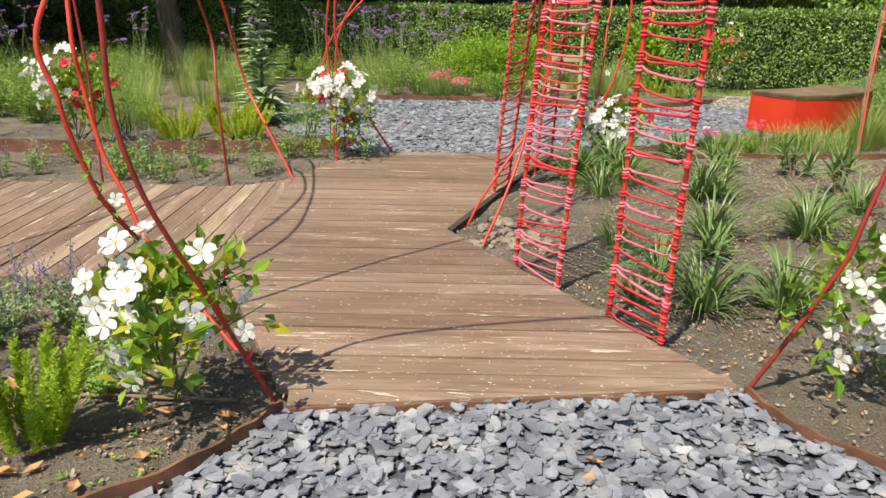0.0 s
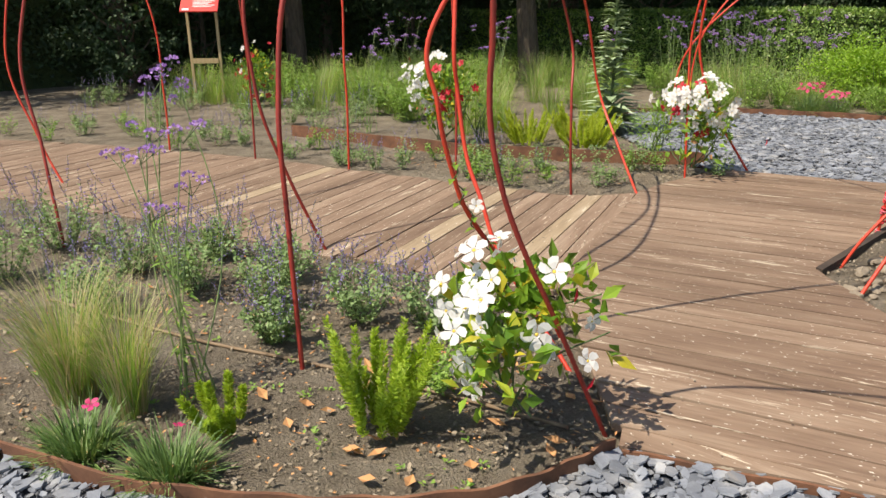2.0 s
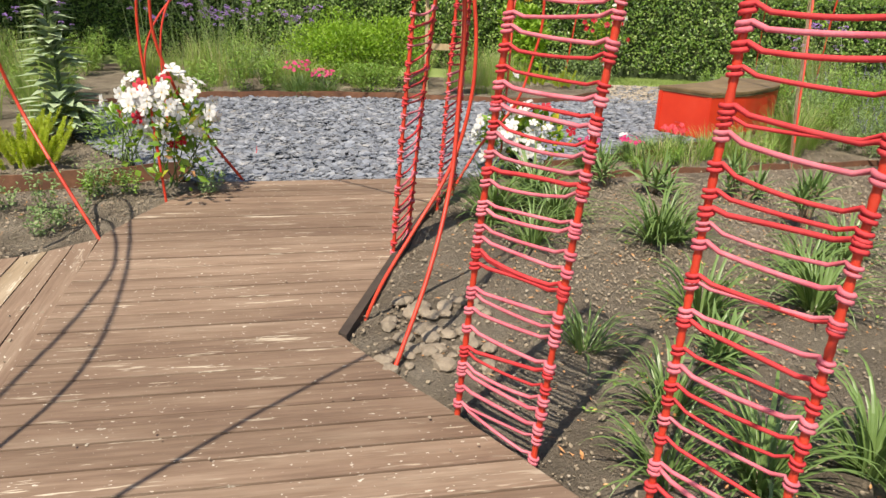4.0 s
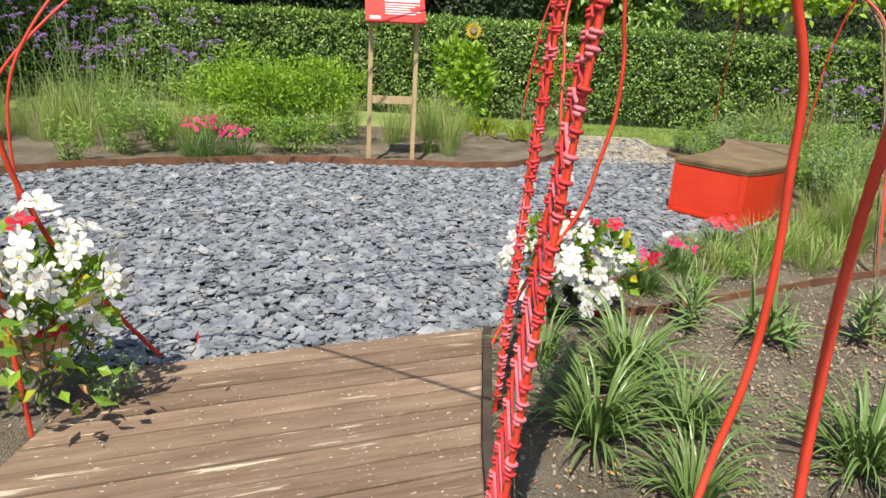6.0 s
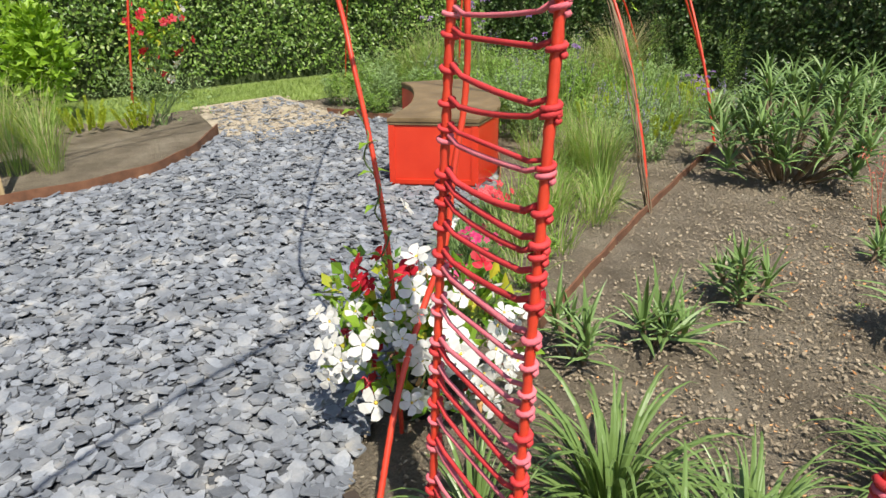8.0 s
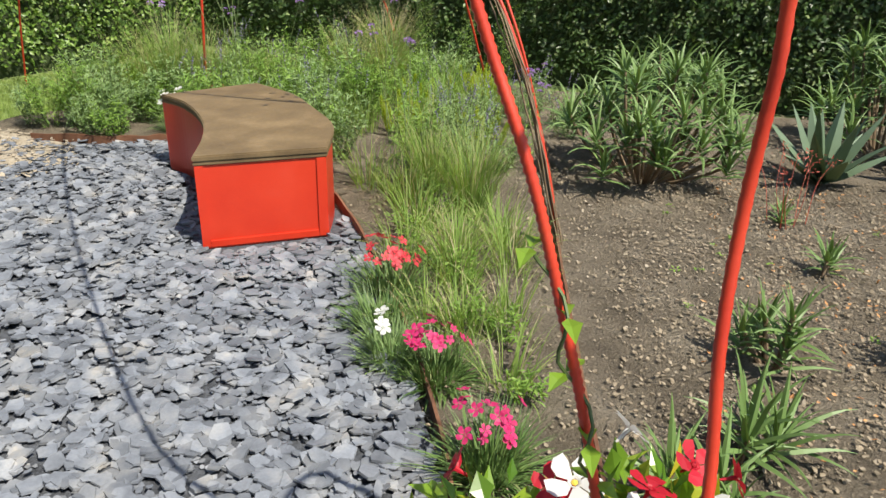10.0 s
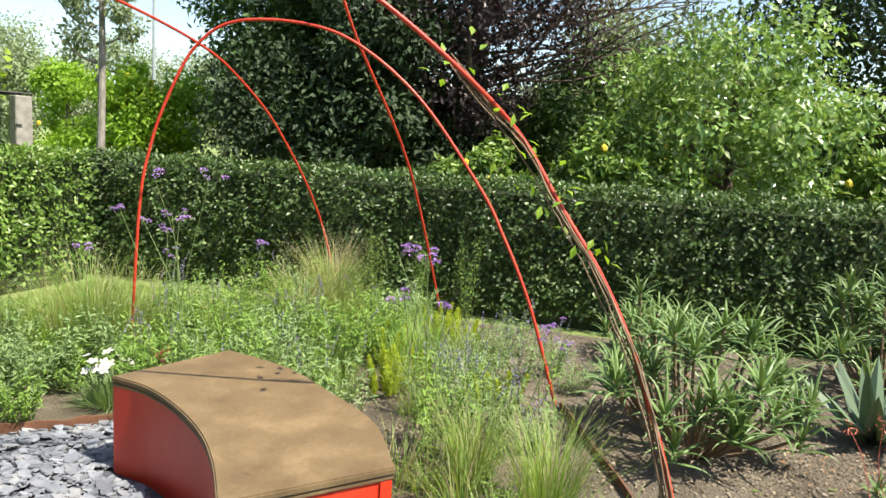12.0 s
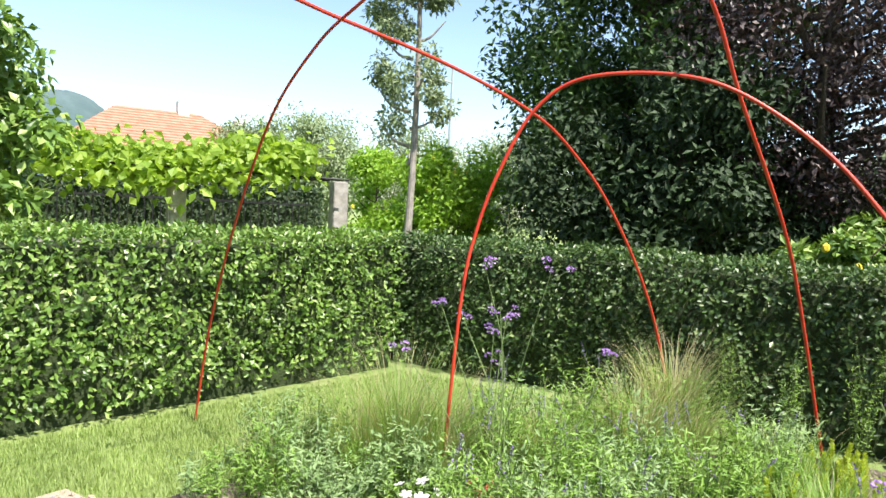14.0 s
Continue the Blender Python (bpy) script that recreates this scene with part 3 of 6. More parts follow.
edge_board = sheet("edge_board", [(1.50, 4.715), (3.13, 5.315), (3.09, 5.42), (1.46, 4.82)], DECK_Z - 0.005, M["plank"], 0.03)
edge_board.parent = deck
# sheet under the boards, dark so that their gaps look shaded
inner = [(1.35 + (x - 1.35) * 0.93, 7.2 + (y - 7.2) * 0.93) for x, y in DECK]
base = sheet("deck_base", inner, DECK_Z - 0.032, M["shaded_wood"], 0.02)
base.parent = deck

path_deck = tagged(new("boardwalk"), "weathered boardwalk path with some paler boards", "boardwalk", kind="structure")
low_e = spline([(0.58, 5.80, 0), (0.0, 5.6, 0), (-0.53, 5.53, 0), (-1.23, 5.37, 0), (-2.63, 5.08, 0), (-4.2, 4.65, 0), (-6.5, 3.8, 0), (-9, 2.6, 0)], 400)
up_e = spline([(-0.07, 8.03, 0), (-0.44, 7.63, 0), (-1.09, 7.49, 0), (-1.62, 7.36, 0), (-2.58, 7.2, 0), (-3.73, 6.99, 0), (-6.25, 6.12, 0), (-9.5, 4.5, 0)], 400)


def even(p, n):
    """n + 1 points at even steps along a line."""
    s = np.r_[0, np.cumsum(np.linalg.norm(np.diff(p, axis=0), axis=1))]
    q = np.linspace(0, s[-1], n + 1)
    return np.column_stack([np.interp(q, s, p[:, k]) for k in range(3)])


nb = 72
low_b, up_b = even(low_e, nb), even(up_e, nb)
for i in range(nb):
    a, b, c, d = low_b[i][:2], low_b[i + 1][:2], up_b[i + 1][:2], up_b[i][:2]
    g = 0.008 / max(0.05, np.linalg.norm(b - a))
    b2, c2 = a + (b - a) * (1 - g), d + (c - d) * (1 - g)
    ext = rng.normal(0, 0.02)
    way = unit(d - a)
    ang = math.atan2(way[1], way[0])
    lay([a - way * ext, d + way * ext, c2 + way * ext, b2 - way * ext], DECK_Z - 0.012, M["pale_plank"] if i in (2, 7, 20) else M["plank"], path_deck, ang)
# same painted shade beneath the boardwalk gaps
pb = sheet("boardwalk_base", [tuple(p[:2]) for p in low_e[5::20]] + [tuple(p[:2]) for p in up_e[5::20][::-1]], DECK_Z - 0.045, M["shaded_wood"], 0.02)
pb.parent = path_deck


# small pale bits lying on the boards
bits = scatter(DECK, 42)
tagged(new("deck_litter", chip_mesh("deck_litter", bits, 0.002, 0.007, M["sand"], DECK_Z + 0.0005, 0.05, 0.2)), "small pale petals and grit on the deck boards", "litter", kind="stuff")


# ---- hedges ----
def leaf_cloud(n, pos, normal_dirs, L, W, up=0.3):
    d = unit(rng.normal(size=(n, 3)) + normal_dirs * 0.5)
    nn = unit(rng.normal(size=(n, 3)) * 0.5 + normal_dirs * 1.3 + np.array([0, 0, up * 0.6]))
    return leaves(pos, d, nn, L * (0.7 + 0.6 * rng.random(n)), W * (0.7 + 0.6 * rng.random(n)), 0.12, 0.12)


def hedge(name, line, height, depth, label, density=900, leaf=0.045):
    """A clipped hedge behind the front line: core coloured dark as shade, and a skin of leaves over front, top and
    ends.
    """
    p = np.array(line, float)
    thing = tagged(new(name), label, "hedge")
    core_v, core_f = [], []
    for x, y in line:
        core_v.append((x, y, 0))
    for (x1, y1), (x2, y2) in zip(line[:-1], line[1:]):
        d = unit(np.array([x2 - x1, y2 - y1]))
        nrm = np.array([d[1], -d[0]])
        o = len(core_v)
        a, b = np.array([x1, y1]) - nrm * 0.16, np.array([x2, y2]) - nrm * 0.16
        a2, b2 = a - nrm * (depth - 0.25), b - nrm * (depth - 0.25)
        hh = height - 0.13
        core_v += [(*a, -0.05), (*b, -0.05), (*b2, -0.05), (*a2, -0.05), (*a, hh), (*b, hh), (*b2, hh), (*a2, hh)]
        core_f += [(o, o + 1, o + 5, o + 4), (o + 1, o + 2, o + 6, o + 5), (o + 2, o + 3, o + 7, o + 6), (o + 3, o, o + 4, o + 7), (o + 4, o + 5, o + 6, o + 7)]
    # solid filler block, painted dark so gaps in the leaves look deep
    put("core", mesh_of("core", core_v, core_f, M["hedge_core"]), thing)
    pos, nd = [], []
    for (x1, y1), (x2, y2) in zip(line[:-1], line[1:]):
        ln = math.hypot(x2 - x1, y2 - y1)
        d = np.array([(x2 - x1) / ln, (y2 - y1) / ln])
        nrm = np.array([d[1], -d[0]])
        m = int(ln * height * density)
        s, z = rng.random(m) * ln, 0.06 + rng.random(m) ** 0.9 * (height - 0.06)
        bulge = np.array([0.13 * noise.noise((q * 1.3 + x1, w * 1.8, y1)) + 0.13 * noise.noise((q * 5, w * 5, 9)) for q, w in zip(s.tolist(), z.tolist())])
        thin = rng.random(m) < np.clip(0.35 + z / 0.5, 0, 1)
        top = np.clip((z - height + 0.24) / 0.24, 0, 1)
        off = bulge - rng.random(m) ** 2 * 0.14 - 0.16 * top ** 2
        xy = np.array([x1, y1]) + s[:, None] * d + off[:, None] * nrm
        pos.append(np.column_stack([xy, z])[thin])
        nd.append(np.column_stack([np.tile(nrm, (m, 1)) * (1 - 0.5 * top)[:, None], 0.25 + 0.9 * top])[thin])
        m = int(ln * depth * density * 0.8)
        s, q = rng.random(m) * ln, rng.random(m) * depth
        xy = np.array([x1, y1]) + s[:, None] * d - q[:, None] * nrm
        zz = height - rng.random(m) ** 2 * 0.12 + np.array([0.07 * noise.noise((u * 1.8, w * 3, 5)) + 0.035 * noise.noise((u * 6, w * 6, 2)) for u, w in zip(s.tolist(), q.tolist())])
        pos.append(np.column_stack([xy, zz]))
        nd.append(np.tile([0, 0, 1.0], (m, 1)))
    pos, nd = np.vstack(pos), np.vstack(nd)
    v, f = leaf_cloud(len(pos), pos, nd, leaf * 1.12, leaf * 0.62)
    put("leaf_skin", mesh_of("leaf_skin", v, f, M["hedge"]), thing)["kind"] = "stuff"
    return thing


# Added leafy walls closing bright gaps; very dark leaves stand in for shade
def screen(line, height, label):
    h = hedge("evergreen_screen", line, height, 1.4, label, 260, 0.11)
    h.children[1].data.materials[0] = M["dark_leaf"]
    return h


screen([(-17.0, 21.5), (-6.0, 22.0), (2.0, 21.8), (6.3, 21.4)], 3.6, "added tall leafy screen coloured dark for the shaded trees behind the garden")
screen([(-12.5, -2.0), (-13.0, 8.0), (-12.6, 14.0), (-11.0, 22.0)], 3.6, "added tall leafy screen coloured dark for the shaded trees beside the garden")
screen([(3.5, 31.5), (17.5, 25.0)], 2.1, "added leafy screen coloured dark for the shade behind the iron railing")
screen([(18.0, 18.0), (19.0, 12.0), (18.5, 2.0)], 2.9, "added dark leafy screen filling the gap behind the fruit bushes")
hedge("hedge", [(-16.0, 16.8), (-5.2, 17.6), (0.0, 17.5), (5.6, 16.75), (9.0, 16.25)], 1.36, 0.9, "clipped green hedge behind the garden, lit by the sun", 1250, 0.052)
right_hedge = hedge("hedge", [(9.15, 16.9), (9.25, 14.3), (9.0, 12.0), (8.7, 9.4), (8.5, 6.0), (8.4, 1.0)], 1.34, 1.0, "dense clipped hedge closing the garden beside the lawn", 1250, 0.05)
# shade on this hedge comes from the darker leaf colour
right_hedge.children[1].data.materials[0] = M["shaded_hedge"]


# ---- red rods ----
def rod(pts, label, r=0.0115, mat="red_rod", ridge=0.12, name="red_rod", n=420, pitch=0.016):
    p = spline(pts, n)
    run = np.concatenate([[0], np.cumsum(np.linalg.norm(np.diff(p, axis=0), axis=1))])
    at = np.arange(0, run[-1], pitch)
    p = np.column_stack([np.interp(at, run, p[:, k]) for k in range(3)])
    v, f = tube(p, r, 8, ridge)
    me = mesh_of(name, v, f, M[mat], smooth=True)
    return tagged(new(name, me), label, "rod", group="bent red rods")


ARCH = "bent red-painted steel rod arching over the garden"
rod([(1.42, 4.8, -0.05), (1.32, 4.6, 0.43), (1.22, 4.41, 0.91), (1.2, 4.37, 1.3), (1.35, 4.35, 1.9), (2.1, 4.5, 2.4), (3.0, 4.95, 2.1), (3.48, 5.33, 1.25), (3.44, 5.33, 0.68), (3.35, 5.33, 0.41), (3.14, 5.33, -0.05)], "bent dark red rod arching over the front of the deck", 0.0084, "dark_rod")
rod([(0.89, 5.36, -0.03), (0.82, 5.2, 0.31), (0.76, 5.06, 0.42), (0.69, 4.91, 0.65), (0.66, 4.85, 0.82), (0.64, 4.79, 1.08), (0.63, 4.8, 1.4), (0.95, 5.2, 2.05), (1.4, 5.8, 2.3), (1.8, 6.7, 2.2), (1.98, 7.15, 1.85), (2.02, 7.28, 1.4), (2.01, 7.26, 0.98), (1.99, 7.18, 0.66), (1.92, 6.98, 0.33), (1.79, 6.74, -0.05)], ARCH, 0.0092, "red_rod")
rod([(1.1, 5.1, -0.03), (0.8, 5.18, 0.22), (0.61, 5.21, 0.42), (0.51, 5.23, 0.61), (0.41, 5.25, 0.79), (0.35, 5.26, 1.07), (0.33, 5.26, 1.34), (0.2, 5.5, 2.0), (-0.12, 6.2, 2.3), (-0.45, 7.2, 2.05), (-0.62, 8.0, 1.5), (-0.62, 8.31, 0.79), (-0.37, 8.18, 0.41), (-0.04, 8.03, -0.05)], ARCH, 0.0095, "red_rod")
rod([(0.20, 4.41, -0.05), (0.14, 4.44, 0.6), (0.10, 4.47, 1.1), (0.08, 4.6, 1.6), (0.0, 5.1, 2.1), (-0.2, 6.2, 2.3), (-0.5, 7.2, 1.9), (-0.55, 7.72, 1.21), (-0.46, 7.61, 0.8), (-0.44, 7.6, 0.4), (-0.46, 7.68, -0.05)], "thin dull red rod rising from the herb bed", 0.010, "dark_rod")
rod([(-0.89, 5.51, -0.05), (-1.05, 5.35, 0.5), (-1.15, 5.25, 1.0), (-1.2, 5.3, 1.7), (-1.2, 5.8, 2.5), (-1.35, 6.6, 2.7), (-1.48, 7.3, 2.1), (-1.5, 7.48, 1.0), (-1.48, 7.46, -0.05)], ARCH, 0.0095, "dark_rod")
rod([(-4.08, 5.27, -0.05), (-4.3, 5.2, 0.4), (-4.5, 5.15, 1.2), (-4.3, 5.6, 2.5), (-3.4, 6.5, 2.9), (-2.65, 7.15, 2.0), (-2.55, 7.2, 0.9), (-2.57, 7.21, -0.05)], ARCH, 0.0095, "red_rod")
rod([(-2.3, 4.5, -0.05), (-2.5, 4.55, 0.6), (-2.65, 4.6, 1.3), (-2.6, 5.1, 2.5), (-2.95, 6.1, 2.8), (-3.55, 6.8, 1.9), (-3.66, 6.96, 0.9), (-3.68, 6.96, -0.05)], ARCH, 0.0095, "dark_rod")
rod([(-4.86, 6.7, -0.05), (-4.87, 6.72, 0.6), (-4.92, 6.7, 1.5), (-5.3, 6.4, 2.7), (-6.2, 5.6, 2.9), (-7.0, 4.5, 1.7), (-7.0, 4.2, -0.05)], ARCH, 0.0095, "red_rod")
rod([(1.60, 7.20, -0.05), (1.69, 7.25, 0.16), (1.82, 7.36, 0.38), (1.94, 7.47, 0.58), (2.01, 7.53, 0.75), (2.05, 7.54, 0.92), (2.07, 7.55, 1.1), (2.06, 7.55, 1.35), (2.0, 7.53, 1.66), (1.7, 7.5, 2.15), (1.0, 7.8, 2.45), (0.3, 8.5, 2.0), (0.0, 8.7, 1.3), (0.0, 8.74, 0.6), (0.03, 8.75, -0.05)], ARCH, 0.0085, "red_rod")
# the two that rise from the red and white climber
rod([(1.91, 9.53, -0.05), (2.12, 9.66, 0.3), (2.30, 9.75, 0.5), (2.41, 9.76, 0.7), (2.47, 9.785, 0.92), (2.52, 9.79, 1.12), (2.53, 9.785, 1.32), (2.51, 9.78, 1.55), (2.35, 9.68, 2.0), (1.6, 9.3, 2.4), (0.8, 9.1, 2.3), (0.1, 9.0, 1.8), (-0.08, 9.05, 1.2), (0.0, 9.15, 0.7), (0.15, 9.28, 0.35), (0.36, 9.42, -0.03)], ARCH, 0.0100, "red_rod")
rod([(2.27, 9.84, -0.05), (2.29, 9.88, 0.4), (2.30, 9.92, 0.7), (2.315, 10.005, 1.0), (2.33, 10.12, 1.31), (2.45, 10.42, 1.8), (3.3, 11.4, 2.45), (4.4, 12.6, 2.75), (5.3, 13.5, 2.75), (5.67, 14.24, 2.63), (5.84, 14.68, 2.49), (6.04, 15.21, 2.14), (6.24, 15.72, 1.46), (6.39, 16.11, 0.7), (6.47, 16.33, -0.05)], "bent red ribbed steel rod arching over the slate place", 0.0074, "red_rod", 0.26, n=600, pitch=0.007)
# the arches by the hedge corner
rod([(6.67, 11.12, -0.05), (6.72, 11.31, 0.51), (6.75, 11.43, 0.8), (6.80, 11.57, 1.07), (6.84, 11.74, 1.36), (6.83, 12.18, 1.93), (6.81, 12.62, 2.28), (6.76, 13.0, 2.41), (6.68, 13.47, 2.40), (6.62, 13.73, 2.22), (6.56, 13.9, 1.87), (6.52, 14.01, 1.51), (6.49, 14.07, 1.08), (6.47, 14.13, -0.05)], ARCH, 0.0105)
rod([(9.1, 13.44, -0.05), (8.65, 13.58, 0.96), (8.09, 13.76, 1.71), (7.63, 13.91, 2.1), (7.23, 14.04, 2.31), (6.57, 14.26, 2.49), (5.83, 14.5, 2.61), (5.2, 14.7, 2.68), (4.4, 14.95, 2.5), (3.6, 15.2, 1.8), (3.3, 15.3, -0.05)], ARCH, 0.0105)
rod([(8.65, 12.27, -0.05), (8.09, 12.43, 1.07), (7.68, 12.53, 1.65), (7.03, 12.71, 2.33), (6.66, 12.81, 2.75), (5.9, 13.0, 3.2), (4.5, 13.2, 3.5), (2.5, 13.0, 3.3), (0.5, 12.4, 2.5), (-1.1, 11.6, 1.1), (-1.3, 11.4, -0.03)], ARCH, 0.0105)
rod([(4.85, 10.55, -0.05), (4.86, 10.64, 0.34), (4.88, 10.74, 0.64), (4.91, 10.85, 0.92), (4.95, 10.99, 1.18), (5.0, 11.16, 1.42), (5.02, 11.34, 1.69), (4.89, 11.53, 1.89), (4.78, 11.8, 2.11), (4.71, 12.02, 2.25), (4.6, 12.37, 2.41), (4.2, 12.85, 2.6), (3.2, 13.1, 2.8), (1.8, 12.8, 2.85), (0.0, 11.9, 2.2), (-0.9, 11.3, 1.2), (-1.0, 11.2, -0.03)], "bent red rod with dry vine stems tied along it", 0.0095)


# ---- cord ladders ----
def ladder(u1, u2, lean, top, seed, label, pitch=0.062, lean2=None):
    """Two red ribbed uprights; red and faded cords tied across, each knotted round both uprights."""
    r = np.random.default_rng(seed)
    thing = tagged(root("cord_ladder", (u1[0] + u2[0]) / 2, (u1[1] + u2[1]) / 2), label, "cord ladder", group="cord ladders beside the deck")
    o = np.array([(u1[0] + u2[0]) / 2, (u1[1] + u2[1]) / 2, 0])

    def at(u, z):
        k = z / 1.45
        ln = lean2 if lean2 and u is u2 else lean
        return np.array([u[0] + ln[0] * k * (1 + 0.25 * k), u[1] + ln[1] * k * (1 + 0.25 * k), z]) - o
    for u in (u1, u2):
        v, f = tube([at(u, z) for z in np.linspace(-0.06, top, 120)], 0.0095, 8, 0.18)
        put("upright", mesh_of("upright", v, f, M["red_rod"], smooth=True), thing)
    z = 0.05
    while z < top - 0.05:
        z1, z2 = z + r.normal(0, 0.012), z + r.normal(0, 0.014)
        a, b = at(u1, z1), at(u2, z2)
        along = unit(b - a)
        side = unit(np.cross(along, (0, 0, 1)))
        sag = r.normal(0.006, 0.006)
        pts = []
        for e, q in ((a, -1), (b, 1)):
            ring = [e + (along * math.cos(t) * 0.0145 * q + side * math.sin(t) * 0.0145) + np.array([0, 0, (t / 9.4 - 0.5) * 0.022]) for t in np.linspace(0, 9.4, 15)]
            pts.append(ring if q == -1 else ring[::-1])
        line = pts[0] + [a + (b - a) * s + np.array([0, 0, -4 * sag * s * (1 - s)]) for s in (0.15, 0.35, 0.5, 0.65, 0.85)] + pts[1]
        v, f = tube(line, 0.006 * (0.8 + 0.4 * r.random()), 6)
        put("rung_cord", mesh_of("rung_cord", v, f, M["cord_pink"] if r.random() < 0.42 else M["cord_red"], smooth=True), thing)
        z += pitch * (0.55 + 0.8 * r.random())
    return thing


ladder((2.07, 6.42), (2.33, 6.2), (0.085, -0.085), 2.15, 3, "tall ladder of red rods tied with red and pink cord rungs", 0.05)
ladder((2.61, 5.85), (2.84, 5.61), (0.03, -0.03), 2.15, 4, "red cord ladder standing at the deck edge", 0.053)
ladder((1.70, 8.31), (1.65, 7.98), (0.115, 0.01), 2.2, 5, "leaning red ladder of rods and cords beside the deck", 0.056, (0.088, 0.0))
ladder((1.84, 8.93), (1.93, 9.29), (0.075, 0.01), 2.2, 6, "narrow red and pink cord ladder at the deck corner", 0.05, (0.06, -0.01))


# ---- bench ----
def bench():
    """Curved bench: red panelled box, plywood top with rounded overhang."""
    inner = [(3.99, 12.15), (4.27, 12.32), (4.50, 12.50), (4.72, 12.74), (4.88, 12.98), (4.95, 13.2)]
    outer = [(5.55, 12.9), (5.38, 12.50), (5.12, 12.18), (4.82, 11.87), (4.42, 11.67)]
    ip, op = spline([(*p, 0) for p in inner], 30)[:, :2], spline([(*p, 0) for p in outer], 30)[:, :2]
    ring = [tuple(p) for p in ip] + [tuple(p) for p in op]
    cx, cy = np.mean([p[0] for p in ring]), np.mean([p[1] for p in ring])
    thing = tagged(root("bench", cx, cy), "red painted curved wooden bench with a brown plywood top", "bench")

    def slab(name, pts, z0, z1, mat, bevel, label=""):
        bm = bmesh.new()
        f = bm.faces.new([bm.verts.new((x - cx, y - cy, z0)) for x, y in pts])
        r = bmesh.ops.extrude_face_region(bm, geom=[f])
        bmesh.ops.translate(bm, vec=(0, 0, z1 - z0), verts=[v for v in r["geom"] if isinstance(v, bmesh.types.BMVert)])
        bmesh.ops.recalc_face_normals(bm, faces=bm.faces)
        if bevel:
            es = [e for e in bm.edges if abs(e.verts[0].co.z - e.verts[1].co.z) < 1e-4]
            bmesh.ops.bevel(bm, geom=es, offset=bevel, segments=2, affect="EDGES")
        return part(name, bm, mat, thing, label)
    mid = np.array([cx, cy])
    small = [tuple(np.array(p) + unit(mid - np.array(p)) * 0.016) for p in ring]
    slab("body", small, -0.01, 0.435, M["bench_red"], 0.0, "red painted body")
    slab("top_board", ring, 0.445, 0.475, M["bench_top"], 0.006, "brown weathered plywood top")
    lip = [tuple(np.array(p) + unit(mid - np.array(p)) * 0.006) for p in ring]
    slab("under_board", lip, 0.425, 0.4445, M["bench_top"], 0.004, "edge of the lower plywood layer")
    # frame strips on the two end panels
    for a, b in ((small[0], small[-1]), (small[len(ip) - 1], small[len(ip)])):
        a, b = np.array(a), np.array(b)
        d = unit(b - a)
        n = np.array([d[1], -d[0]])
        n = n if n @ ((a + b) / 2 - mid) > 0 else -n
        ln = np.linalg.norm(b - a)
        for s0, s1, z0, z1 in ((0, 0.04, 0, 0.423), (ln - 0.05, ln - 0.004, 0, 0.423), (0.042, ln - 0.052, 0, 0.035)):
            q = [a + d * s0 - n * 0.004, a + d * s1 - n * 0.004, a + d * s1 + n * 0.009, a + d * s0 + n * 0.009]
            slab("frame_strip", [tuple(p) for p in q], z0, z1, M["bench_red"], 0.002)
    return thing


bench()


# ---- signs ----
def sign(x, y, rz, label):
    thing = tagged(root("sign", x, y, 0, rz), label, "sign", group="signs on wooden posts")
    for sx in (-0.225, 0.225):
        part("post", box_bm((sx - 0.022, -0.02, -0.05), (sx + 0.022, 0.02, 1.46), 0.004), M["post_wood"], thing)
    part("crossbar", box_bm((-0.2, -0.034, 0.62), (0.2, -0.021, 0.70), 0.003), M["post_wood"], thing)
    bm = box_bm((-0.29, -0.012, -0.16), (0.29, 0.012, 0.26), 0.003)
    bmesh.ops.transform(bm, matrix=Matrix.Translation((0, -0.06, 1.52)) @ Matrix.Rotation(radians(-48), 4, "X"), verts=bm.verts)
    panel = part("panel", bm, M["sign_red"], thing, "tilted red information panel")
    tilt = Matrix.Translation((0, -0.06, 1.52)) @ Matrix.Rotation(radians(-48), 4, "X")
    bm = bmesh.new()
    box_bm((-0.10, -0.0165, 0.10), (0.24, -0.0125, 0.21), 0, bm)
    for k in range(5):
        box_bm((-0.10, -0.0165, 0.06 - k * 0.032), (0.24 - 0.05 * (k % 3), -0.0125, 0.072 - k * 0.032), 0, bm)
    box_bm((-0.25, -0.0165, -0.14), (-0.15, -0.0125, -0.10), 0, bm)
    bmesh.ops.transform(bm, matrix=tilt, verts=bm.verts)
    part("print", bm, M["sign_white"], panel, "pale unreadable text bars")
    return thing


sign(1.61, 13.66, 2, "red tilted information panel on two pale wooden posts")
sign(-8.3, 9.4, 45, "red tilted information panel on two posts by the dark trees")


# ---- plants ----
def thing_of(name, x, y, label, category, group="", z=0.0, rz=0.0):
    return tagged(root(name, x, y, z, rz), label, category, group=group)


FINE = {"rosette", "foliage", "stem_work", "blade_tuft", "plume_tuft", "flower_spray", "bud_spray", "limb_work", "branch_work", "seed_spray"}


def add(parent, name, vf, mat, label=""):
    ob = put(name, mesh_of(name, vf[0], vf[1], M[mat]), parent, label)
    if name in FINE:
        ob["kind"] = "stuff"
    return ob


